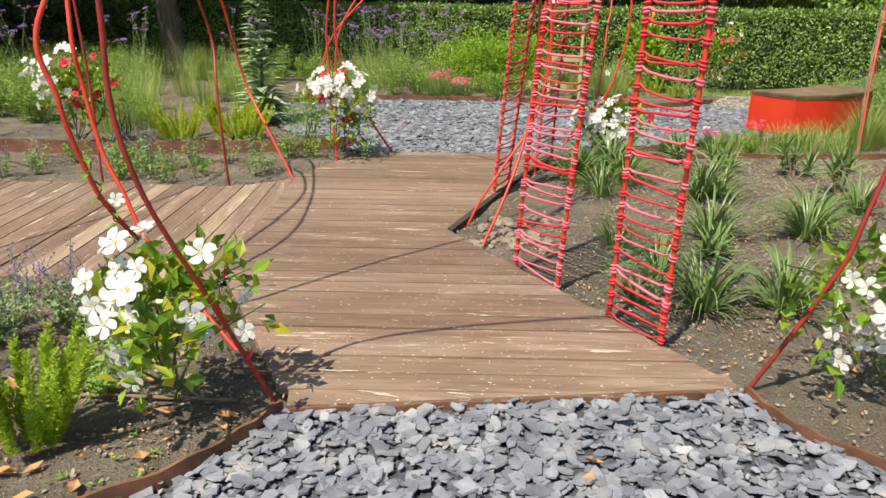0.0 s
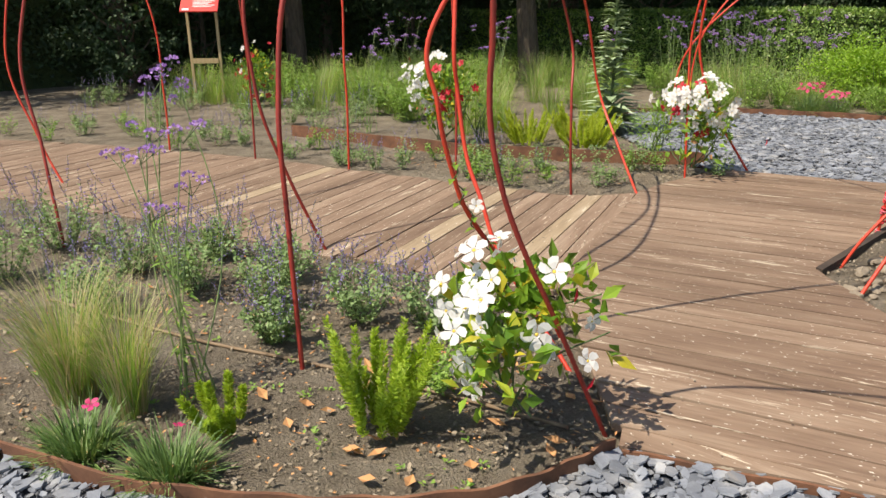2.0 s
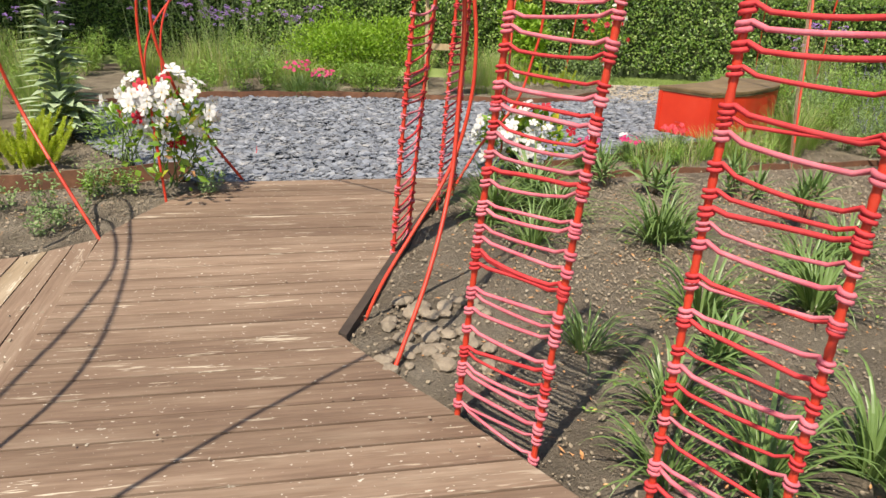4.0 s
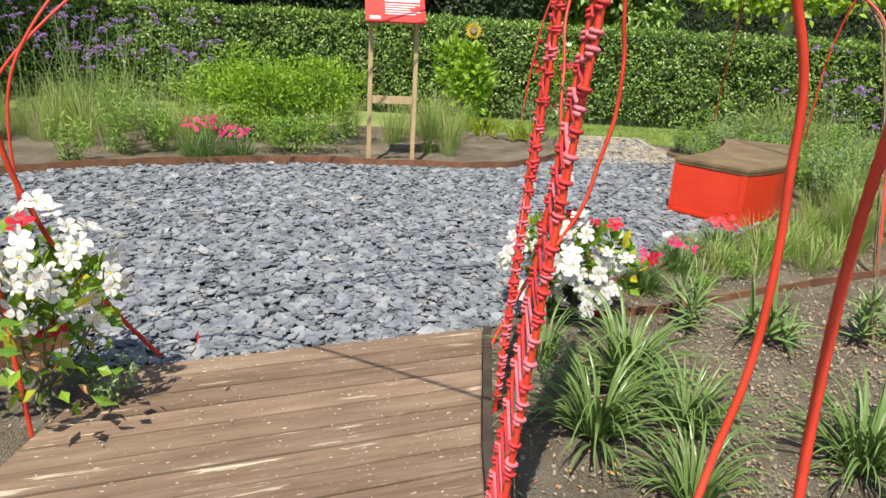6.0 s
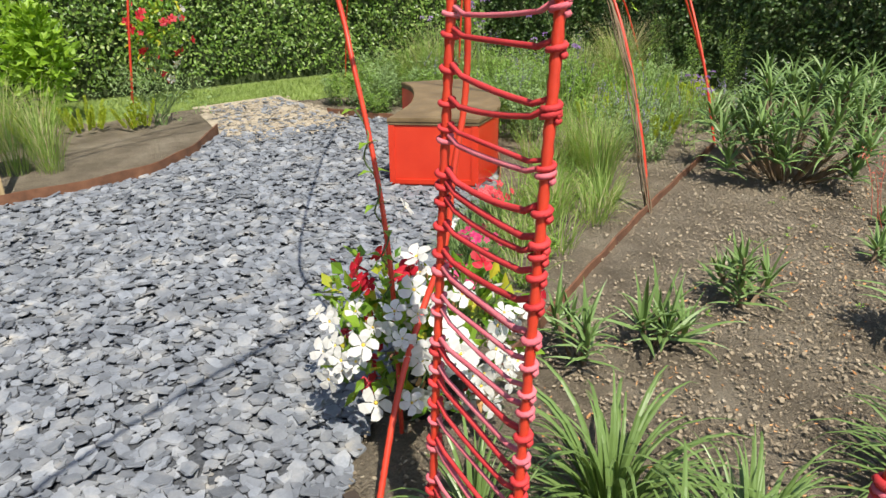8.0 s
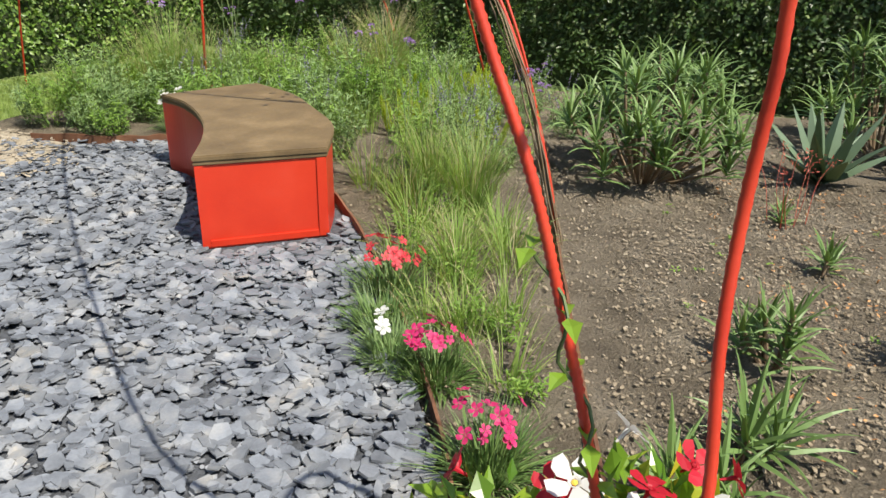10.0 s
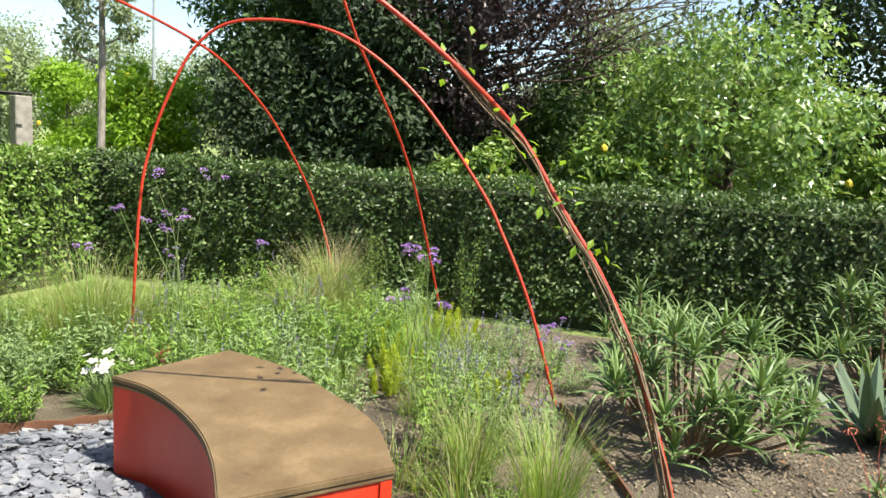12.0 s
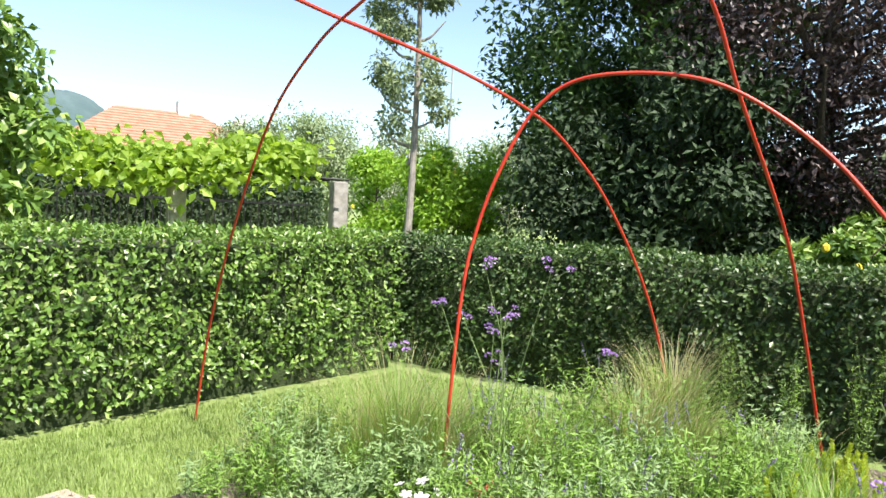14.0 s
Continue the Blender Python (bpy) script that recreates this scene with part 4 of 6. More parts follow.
def tuft(n, spread, lean, L, W, droop, keel=0.0, seg=5, jitter=0.3):
    az = rng.random(n) * 6.283
    r = spread * np.sqrt(rng.random(n))
    P = np.stack([np.cos(az) * r, np.sin(az) * r, 0 * az - 0.01], -1)
    az2 = az + rng.normal(0, 0.5, n)
    return blades(P, az2, np.abs(rng.normal(lean, lean * 0.6, n)), L * (1 - jitter + jitter * 1.6 * rng.random(n)), W * (0.7 + 0.6 * rng.random(n)), droop * (0.5 + rng.random(n)), seg, keel)


def mound(n, rx, ry, h, L, W, base=0.05, hollow=0.45, up=0.6, lumps=5):
    """Leaves over an uneven mound."""
    c = np.stack([rng.normal(0, rx * 0.42, lumps), rng.normal(0, ry * 0.42, lumps), base + h * (0.35 + 0.35 * rng.random(lumps))], -1)
    which = rng.integers(0, lumps, n)
    d = sphere_dirs(n, 0.25)
    rad = (hollow + (1 - hollow) * rng.random(n) ** 0.6)[:, None]
    size = np.array([rx * 0.62, ry * 0.62, h * 0.42])
    P = c[which] + d * rad * size * (0.75 + 0.5 * rng.random((lumps, 1)))[which]
    P[:, 2] = np.maximum(P[:, 2], 0.015)
    way = unit(d + rng.normal(0, 0.55, (n, 3)) + np.array([0, 0, up * 0.4]))
    nn = unit(d * 0.6 + rng.normal(0, 0.5, (n, 3)) + np.array([0, 0, up]))
    return leaves(P, way, nn, L * (0.6 + 0.8 * rng.random(n)), W * (0.6 + 0.8 * rng.random(n)))


def stems(bases, tips, r, bow=0.06, sides=5):
    out = []
    for b, t in zip(bases, tips):
        b, t = np.array(b, float), np.array(t, float)
        mid = (b + t) / 2 + rng.normal(0, bow * np.linalg.norm(t - b), 3)
        out.append(tube(spline([b, mid, t], 8), np.linspace(r, r * 0.6, 9), sides))
    return join(out)


def bloom_mesh(name, mat, size, centre="throat", petals=5, wide=1.14, trumpet=True):
    """An open five-petalled trumpet bloom facing +z."""
    a = np.arange(petals) * 2 * np.pi / petals
    D = np.stack([np.cos(a), np.sin(a), 0.28 + 0 * a], -1)
    P = D * size * 0.1
    v1, f1 = [], []
    for k in range(petals):
        d, s = unit(D[k]), np.array([-math.sin(a[k] + 0.25), math.cos(a[k] + 0.25), 0.12])
        L = size * 0.52
        o = len(v1)
        v1 += [P[k] - s * 0.05 * size, P[k] + s * 0.05 * size, P[k] + d * L * 0.5 - s * wide * L * 0.36 + (0, 0, 0.02 * size), P[k] + d * L * 0.5 + s * wide * L * 0.42 + (0, 0, -0.02 * size),
               P[k] + d * L * 0.88 - s * wide * L * 0.40, P[k] + d * L * 0.92 + s * wide * L * 0.34 - (0, 0, 0.08 * size), P[k] + d * L * 1.08 + s * 0.02 * size - (0, 0, 0.07 * size)]
        f1 += [(o, o + 1, o + 3, o + 2), (o + 2, o + 3, o + 5, o + 4), (o + 4, o + 5, o + 6)]
    vt, ft = tube([(0, 0, -size * 0.5), (0, 0, -size * 0.2), (0, 0, 0.01 * size), (0, 0, size * 0.06)], [size * 0.035, size * 0.06, size * 0.09, size * 0.15], 7)
    vc, fc = tube([(0, 0, size * 0.02), (0, 0, size * 0.055)], [size * 0.075, size * 0.03], 6)
    v, f = join([(v1, f1), (vt, ft[:-2]), (vc, fc)] if trumpet else [(v1, f1), (vc, fc)])
    n1, n3 = len(f1) + (len(ft) - 2 if trumpet else 0), len(fc)
    return mesh_of(name, v, f, [M[mat], M[centre]], [0] * n1 + [1] * n3)


BLOOM = {"white": [bloom_mesh("white_bloom", "white_petal", s, wide=1.1) for s in (0.062, 0.070, 0.078)],
         "red": [bloom_mesh("red_bloom", "red_petal", s, "red_petal") for s in (0.062, 0.070, 0.077)],
         "pink": [bloom_mesh("pink_bloom", "pink_petal", z, "pink_petal", 5, 1.05, False) for z in (0.038, 0.044)],
         "scarlet": [bloom_mesh("scarlet_bloom", "scarlet_petal", z, "scarlet_petal", 5, 1.05, False) for z in (0.038, 0.044)],
         "small_white": [bloom_mesh("small_white_bloom", "white_petal", 0.055, "white_petal", 5, 1.1, False)]}


def bloom_at(parent, kind, pos, facing, s=1.0):
    me = BLOOM[kind][int(rng.integers(0, len(BLOOM[kind])))]
    q = Vector(facing).to_track_quat("Z", "Y").to_matrix().to_4x4()
    ob = put("bloom", me, parent)
    ob.matrix_basis = Matrix.Translation(pos) @ q @ Matrix.Rotation(rng.random() * 6.28, 4, "Z") @ Matrix.Diagonal((s, s, s, 1))
    return ob


def mandevilla(x, y, w, h, kinds, n_bloom, label, leaf_n=420, low=0.13, toward=(0, -1, 0.35), pot=True, split=None, high=0.0, reds=()):
    """A pot-grown climber: black pot, twining stems, glossy leaves, open trumpet blooms and a few buds."""
    t = thing_of("mandevilla", x, y, label, "flowering plant", "potted mandevillas")
    if pot and low < 0.11:
        v, f = tube([(0, 0, -0.03), (0, 0, 0.05), (0, 0, low + 0.06), (0, 0, low + 0.075)], [0.10, 0.12, 0.135, 0.145], 20)
        add(t, "pot", (v, f), "pot", "black plastic plant pot")
    k = 9
    tips = [(rng.normal(0, w * 0.35), rng.normal(0, w * 0.3), h * (0.55 + 0.4 * rng.random())) for _ in range(k)]
    add(t, "stem_work", stems([(rng.normal(0, 0.04), rng.normal(0, 0.04), low * 0.5) for _ in range(k)], tips, 0.005, 0.12), "stem")
    add(t, "foliage", mound(leaf_n, w * 0.46, w * 0.42, h * 0.72, 0.07, 0.040, low, 0.35, 0.5, 7), "mandevilla", "glossy green leaves")
    add(t, "bud_spray", leaves(*(lambda P: (P, unit(np.column_stack([rng.normal(size=(6, 2)) * 0.6, np.ones(6)])), rng.normal(size=(6, 3))))(np.column_stack([rng.normal(0, w * 0.4, 6), rng.normal(0, w * 0.35, 6), h * (0.4 + 0.6 * rng.random(6))])), 0.06, 0.014), "red_petal")
    add(t, "bud_spray", mound(9, w * 0.4, w * 0.36, h * 0.6, 0.06, 0.032, low, 0.6, 0.1, 5), "dead_leaf", "wilted orange-brown leaves")
    for i in range(n_bloom):
        d = sphere_dirs(1, 0.25)[0]
        if d @ np.array(toward) < -0.15:
            d = d - 2 * np.array([d[0] * 0.8, d[1], 0]) * (np.array([0, 1, 0]) @ np.sign([0, d[1], 0]) != 0)
        rad = 0.85 + 0.38 * rng.random()
        p = (d[0] * w * 0.58 * rad, d[1] * w * 0.52 * rad, low + h * (0.40 + 0.42 * d[2] * rad))
        face = unit(d * 0.8 + np.array(toward) * 0.6 + rng.normal(0, 0.35, 3))
        p = (p[0], p[1], p[2] + high * (h + low - p[2]) * 0.6)
        kind = kinds[int(rng.integers(0, len(kinds)))]
        if split:
            kind = "red" if split[0] * p[0] + split[1] * p[1] + rng.normal(0, 0.08) > split[2] else "white"
        if reds:
            kind = "red" if min(math.hypot(p[0] + x - q[0], p[1] + y - q[1]) for q in reds) < 0.135 + 0.03 * rng.normal() else "white"
        bloom_at(t, kind, p, face, 0.85 + 0.35 * rng.random())
    return t


def grass(x, y, label, n=170, L=0.55, W=0.004, lean=0.25, droop=0.9, mat="grass", plume=0.25, spread=0.07, group="feather grasses"):
    t = thing_of("grass_tuft", x, y, label, "grass", group)
    add(t, "blade_tuft", tuft(n, spread, lean, L, W, droop), mat)
    if plume:
        add(t, "plume_tuft", tuft(int(n * plume), spread, lean * 0.8, L * 1.12, W * 0.8, droop * 1.3), "straw", "straw-coloured feathery seed heads")
    return t


STRAP = [mesh_of("strap_leaf", *blades([(0, 0, -0.01)], 0.0, ln, L, w, dr, 8, 0.16), M["strap"]) for ln, L, w, dr in
         ((0.15, 0.36, 0.016, 1.7), (0.3, 0.42, 0.018, 2.3), (0.5, 0.40, 0.017, 2.5), (0.6, 0.36, 0.018, 2.2), (0.75, 0.38, 0.016, 2.1), (0.9, 0.33, 0.016, 1.5), (0.25, 0.44, 0.017, 2.4), (1.05, 0.32, 0.017, 1.2), (0.4, 0.30, 0.015, 1.0))]


def strap(x, y, label, n=70, L=0.36, group="strap-leaved plants"):
    t = thing_of("strap_leaf_plant", x, y, label, "plant", group)
    for i in range(int(n * 1.15)):
        k = L / 0.36 * (0.75 + 0.5 * rng.random())
        a = rng.random() * 360
        r = 0.05 * math.sqrt(rng.random())
        o = put("leaf", STRAP[int(rng.integers(0, len(STRAP)))], t)
        o.matrix_basis = pose(r * math.cos(radians(a)), r * math.sin(radians(a)), 0, 0, 0, a + rng.normal(0, 20)) @ Matrix.Diagonal((k, k, k, 1))
    return t


ALOE = [mesh_of("aloe_leaf", *blades([(0, 0, 0)], 0.0, ln, 0.17, 0.023, dr, 6, 0.28), M["aloe"]) for ln, dr in ((1.35, 0.7), (1.15, 0.9), (0.95, 1.0), (0.75, 0.8), (0.5, 0.6), (0.25, 0.4))]


def aloe(x, y, heads, h, label, spread=0.2, L=0.16, W=0.022, per=18):
    """Branched aloe: short trunks, each with a rosette of tapering fleshy leaves."""
    t = thing_of("aloe", x, y, label, "aloe", "aloes")
    for i in range(heads):
        a, r = rng.random() * 6.28, spread * math.sqrt(rng.random()) if heads > 1 else 0
        dome = math.sqrt(max(0.0, 1 - (r / (spread * 1.15 + 1e-6)) ** 2)) if heads > 1 else 1
        top = np.array([math.cos(a) * r, math.sin(a) * r, h * dome * (0.4 + 0.6 * rng.random())])
        tr = tube(spline([(top[0] * 0.3, top[1] * 0.3, -0.02), (top[0] * 0.75, top[1] * 0.75, top[2] * 0.5), top], 8), np.linspace(0.011, 0.009, 9), 6)
        az = np.arange(per) * 2.4 + rng.random() * 6
        P = top + np.column_stack([0 * az, 0 * az, -np.linspace(0.09, 0.0, per) * min(1.0, h / 0.3)])
        P[:, 2] = np.maximum(P[:, 2], 0.01)
        if heads <= 6:
            head = put("trunk", mesh_of("trunk", tr[0], tr[1], M["dry_stem"]), t, "brown bare trunk")
            for j in range(per):
                k = L / 0.17 * (0.7 + 0.6 * rng.random())
                leaf = put("leaf", ALOE[min(5, int((j + rng.random()) * 6 / per))], head)
                leaf.matrix_basis = Matrix.Translation(P[j]) @ pose(0, 0, 0, 0, 0, math.degrees(az[j])) @ Matrix.Diagonal((k, k * W / L * 7.5, k, 1))
            continue
        head = add(t, "rosette", blades(P, az, np.linspace(1.35, 0.3, per) + rng.normal(0, 0.15, per), L * (0.7 + 0.6 * rng.random(per)), W, 0.8 + 1.1 * rng.random(per), 6, 0.28), "aloe")
        add(head, "trunk", tr, "dry_stem", "brown bare trunk")
    return t


def agave(x, y, label, n=17, L=0.56, W=0.12):
    t = thing_of("agave", x, y, label, "agave", "agaves")
    az = np.arange(n) * 2.4
    for i in range(n):
        v = blades([(0, 0, 0.02)], az[i], 1.15 - 1.0 * i / n + rng.normal(0, 0.06), L * (0.8 + 0.3 * rng.random()), W, 0.1 + 0.5 * (1 - i / n) * rng.random(), 7, 0.3, 1.5)
        add(t, "leaf", v, "agave")
    return t


def dianthus(x, y, kind, n, label, w=0.13, h=0.16):
    t = thing_of("dianthus", x, y, label, "flowering plant", "dianthus clumps")
    add(t, "foliage", tuft(260, w * 0.6, 0.6, h * 1.1, 0.006, 0.7, 0, 4), "grey_leaf" if kind == "small_white" else "aloe", "narrow grey-green leaves")
    add(t, "foliage", tuft(200, w * 0.7, 0.9, h * 0.8, 0.008, 0.9, 0, 4), "strap" if kind in ("scarlet", "pink") else "grey_leaf")
    for i in range(int(n * 1.5)):
        a, r = rng.random() * 6.28, w * 0.85 * math.sqrt(rng.random())
        bloom_at(t, kind, (math.cos(a) * r, math.sin(a) * r, h * (0.95 + 0.35 * rng.random())), (math.cos(a) * 0.6 + rng.normal(0, 0.3), math.sin(a) * 0.6 - 0.35, 0.8), 0.7 + 0.4 * rng.random())
    return t


def fern(x, y, n, h, label, mat="fern", w=0.16, open_out=0.04):
    """Asparagus fern: upright fluffy plumes of fine needles."""
    t = thing_of("asparagus_fern", x, y, label, "fern", "asparagus ferns")
    for i in range(n):
        a = rng.random() * 6.28
        lean = open_out + 0.5 * rng.random() ** 1.5
        L = h * (0.55 + 0.55 * rng.random())
        spot = w * 0.5 * math.sqrt(rng.random())
        base = np.array([math.cos(a) * spot, math.sin(a) * spot, 0])
        tip = base + np.array([math.cos(a) * math.sin(lean), math.sin(a) * math.sin(lean), math.cos(lean)]) * L
        m = 340
        s = 0.08 + 0.92 * rng.random(m)
        c = base + (tip - base) * s[:, None]
        out = unit(np.cross(np.tile(tip - base, (m, 1)), rng.normal(size=(m, 3))))
        way = unit(out + unit(tip - base) * 0.9)
        add(t, "plume", leaves(c, way, rng.normal(size=(m, 3)), (0.026 * np.sin(np.clip(s, 0.2, 0.95) * 3.14) ** 0.4 + 0.008), 0.0065, 0.05, 0.1), mat)
    return t


def herb(x, y, n, w, h, label, mat="grey_leaf", spike=0, flower="lavender", leaf=(0.028, 0.016), name="herb", group="herb clumps"):
    """A bushy herb: leafy stems, flower spikes where it blooms."""
    t = thing_of(name, x, y, label, "herb", group)
    k = max(5, n // 26)
    a, r = rng.random(k) * 6.28, w * 0.9 * np.sqrt(rng.random(k))
    tips = np.column_stack([np.cos(a) * r, np.sin(a) * r, h * (0.55 + 0.5 * rng.random(k))])
    bases = tips * np.array([0.3, 0.3, 0.0])
    which = rng.integers(0, k, n)
    s = rng.random(n) ** 0.7
    P = bases[which] + (tips - bases)[which] * s[:, None] + rng.normal(0, 0.012, (n, 3))
    P[:, 2] = np.abs(P[:, 2]) + 0.005
    way = unit(rng.normal(size=(n, 3)) * np.array([1, 1, 0.5]) + np.array([0, 0, 0.35]))
    add(t, "foliage", leaves(P, way, np.array([0, 0, 1.0]) + rng.normal(0, 0.4, (n, 3)), leaf[0] * (0.6 + 0.8 * rng.random(n)), leaf[1]), mat)
    add(t, "stem_work", stems(bases[:30], tips[:30], 0.0018, 0.05, 4), "stem")
    if spike:
        i = rng.integers(0, k, spike)
        b = tips[i] + rng.normal(0, 0.03, (spike, 3))
        tp = b + np.column_stack([rng.normal(0, 0.05, (spike, 2)), 0.10 + 0.10 * rng.random(spike)])
        m = 16
        q = (b[:, None] + (tp - b)[:, None] * np.linspace(0.15, 1, m)[None, :, None]).reshape(-1, 3)
        add(t, "flower_spray", leaves(q, rng.normal(size=(len(q), 3)) + (0, 0, 0.5), rng.normal(size=(len(q), 3)), 0.014, 0.008), flower, "purple flower spikes")
        add(t, "stem_work", stems(b, tp, 0.0015, 0.03, 4), "stem")
    return t


def verbena(x, y, n, h, w, label):
    t = thing_of("verbena", x, y, label, "flowering plant", "tall verbenas")
    bases = np.column_stack([rng.normal(0, 0.05, (n, 2)), 0 * rng.random(n)])
    tips = np.column_stack([rng.normal(0, w, (n, 2)), h * (0.62 + 0.45 * rng.random(n))])
    add(t, "stem_work", stems(bases, tips, 0.0036, 0.05, 5), "pale_stem")
    fl, br = [], []
    for p in tips:
        for j in range(3):
            c = p + np.array([rng.normal(0, 0.035), rng.normal(0, 0.035), rng.normal(0, 0.02)])
            br.append(tube([p - (0, 0, 0.06), c], 0.0015, 4))
            d = sphere_dirs(20, 0.6)
            fl.append(leaves(c + d * np.array([0.016, 0.016, 0.008]), d, rng.normal(size=(20, 3)), 0.013, 0.012))
    add(t, "flower_spray", join(fl), "lilac", "small lilac flower heads")
    add(t, "stem_work", join(br), "stem")
    m = 60
    which = rng.integers(0, n, m)
    s = rng.random(m) * 0.75
    P = bases[which] + (tips - bases)[which] * s[:, None]
    add(t, "foliage", leaves(P, rng.normal(size=(m, 3)) * (1, 1, 0.3), np.tile([0, 0, 1.0], (m, 1)), 0.07, 0.014), "mid_leaf")
    return t


def bush(x, y, rx, ry, h, n, mat, label, L=0.04, W=0.022, name="shrub", group="", up=0.5, stem="stem"):
    t = thing_of(name, x, y, label, "shrub", group)
    add(t, "branch_work", stems([(rng.normal(0, 0.03), rng.normal(0, 0.03), -0.03) for _ in range(10)], [(rng.normal(0, rx * 0.4), rng.normal(0, ry * 0.4), h * (0.5 + 0.3 * rng.random())) for _ in range(10)], 0.007), stem)
    add(t, "foliage", mound(n, rx, ry, h, L, W, 0.03, 0.4, up, 9), mat)
    return t


# bed in front of the boardwalk
def shoot(x, y, pts, label):
    """Twining shoot with leaf pairs up a rod."""
    t = thing_of("climbing_shoot", x, y, label, "climbing plant", "climbing shoots")
    p = spline(pts, 30) - np.array([x, y, 0])
    k = np.arange(len(p))
    q = p + 0.016 * np.column_stack([np.cos(k * 0.9), np.sin(k * 0.9), 0 * k])
    add(t, "stem", tube(q, 0.003, 5), "stem")
    for i in range(2, len(q), 4):
        a = rng.random() * 6.28
        for sgn in (0, math.pi):
            add(t, "leaf", leaves([q[i]], [(math.cos(a + sgn), math.sin(a + sgn), 0.15)], [(0, 0, 1.0)], 0.045 + 0.02 * rng.random(), 0.03, 0.2, 0.3), "mandevilla")
    bloom_at(t, "white", tuple(q[len(q) // 2] + (0.06, -0.05, 0.05)), (0.6, -0.5, 0.6), 0.8)
    return t


shoot(2.29, 9.9, [(2.29, 9.9, 0.45), (2.29, 9.93, 0.75), (2.3, 10.04, 1.1)], "young green mandevilla shoot twining up a red rod")
shoot(0.7, 4.93, [(0.75, 5.05, 0.42), (0.69, 4.91, 0.65), (0.66, 4.85, 0.85)], "young mandevilla shoot twining up a dark red rod")
mandevilla(1.14, 4.60, 0.50, 0.62, ["white"], 27, "white flowering mandevilla climbing at a red rod by the deck", 430, 0.17)
mandevilla(3.68, 5.44, 0.58, 0.72, ["white"], 30, "white flowering mandevilla beside the deck front", 420)
mandevilla(0.0, 8.98, 0.60, 0.80, ["white"] * 12 + ["red"], 58, "white mandevilla with few red blooms at the deck corner", 520, high=0.55)
mandevilla(-2.75, 8.72, 0.68, 0.92, ["white", "red"], 56, "tall white and red mandevilla behind the herb strip", 700, split=(1, 0.2, 0.1), high=0.45)
REDS = ((2.34, 10.04), (2.42, 10.2), (2.66, 9.84), (2.76, 9.62))
mandevilla(2.46, 9.9, 0.64, 0.56, ["red", "white", "white", "red", "red"], 92, "crimson and white mandevilla in bloom at two red rods", 560, 0.10, (-0.7, -0.5, 0.5), reds=REDS)
mandevilla(3.95, 16.2, 0.6, 1.05, ["red", "white", "red"], 26, "red and white mandevilla before the hedge", 380, 0.3)
mandevilla(-7.2, 9.6, 0.6, 1.0, ["red", "white", "red"], 20, "red and white mandevilla near the dark trees", 320)
fern(0.80, 4.27, 30, 0.40, "bright lime-green asparagus fern on bare soil")
fern(0.36, 3.94, 8, 0.22, "small pale asparagus fern on bare soil")
grass(-0.29, 3.69, "pale green feather grass tuft with straw plumes", 330, 0.50, 0.0033, 0.2, 0.9, "grass", 0.8, 0.08)
grass(-0.03, 3.78, "feather grass tuft with straw-coloured tips", 240, 0.46, 0.0033, 0.18, 0.9, "grass", 0.7, 0.06)
dianthus(0.10, 3.54, "pink", 1, "small crimson dianthus with grey leaves at the edging")
dianthus(0.46, 3.66, "pink", 1, "small crimson dianthus with grey leaves on soil")
verbena(0.0, 4.0, 9, 1.2, 0.12, "tall thin verbena with lilac flower heads")
for i, (x, y, w, h) in enumerate([(-0.45, 4.75, 0.24, 0.30), (0.02, 4.92, 0.22, 0.28), (0.35, 5.05, 0.22, 0.26), (-0.95, 4.6, 0.24, 0.30), (-1.5, 4.55, 0.25, 0.30), (-2.3, 4.5, 0.3, 0.34), (-0.7, 5.05, 0.22, 0.26), (-1.3, 5.0, 0.2, 0.26), (-0.1, 4.5, 0.16, 0.2), (-3.1, 4.1, 0.3, 0.32), (-1.1, 4.15, 0.22, 0.26), (-1.9, 4.0, 0.25, 0.3)]):
    herb(x, y, 900, w * 1.05, h * (0.95 if y > 4.8 else 1.05), "grey-green catmint clump with small purple spikes", "grey_leaf", 28)
herb(0.75, 4.95, 260, 0.2, 0.12, "low green creeping herb beside the mandevilla", "mid_leaf", 0)
herb(0.74, 4.63, 380, 0.22, 0.16, "bright green creeping herb beside the mandevilla", "mid_leaf", 0)
# herb strip behind the boardwalk
for i in range(60):
    x = -0.3 - 7.6 * rng.random() ** 1.3
    edge = float(np.interp(-x, [0.07, 1.09, 2.58, 3.73, 6.25, 9.5], [8.03, 7.49, 7.2, 6.99, 6.12, 4.5]))
    far = float(np.interp(-x, [0.1, 0.7, 1.6, 2.5, 4.6, 9.0], [9.4, 9.0, 8.6, 8.3, 8.05, 7.6]))
    y = edge + 0.12 + (far - edge - 0.2) * rng.random() ** 1.3
    herb(x, y, 190, 0.11 + 0.08 * rng.random(), 0.12 + 0.14 * rng.random(), "small grey-green herb beside the boardwalk", "grey_leaf" if i % 4 else "mid_leaf", 4 if i % 2 else 0)
for i in range(16):
    herb(-9.5 + 5.0 * rng.random(), 7.9 + 1.5 * rng.random(), 420, 0.3, 0.32, "grey-green lavender-like clump in the side bed", "grey_leaf", 8)
herb(0.22, 9.0, 260, 0.15, 0.2, "grey-green herb at the deck corner")
# back bed
for x, y in ((-2.0, 9.35), (-1.4, 9.55), (-1.75, 9.95)):
    fern(x, y, 34, 0.40, "yellow-green asparagus fern in the back bed", "yellow_fern", 0.36, 0.25)
t = thing_of("mullein", -1.7, 10.6, "tall grey-leaved mullein with a leafy flower stalk", "plant")
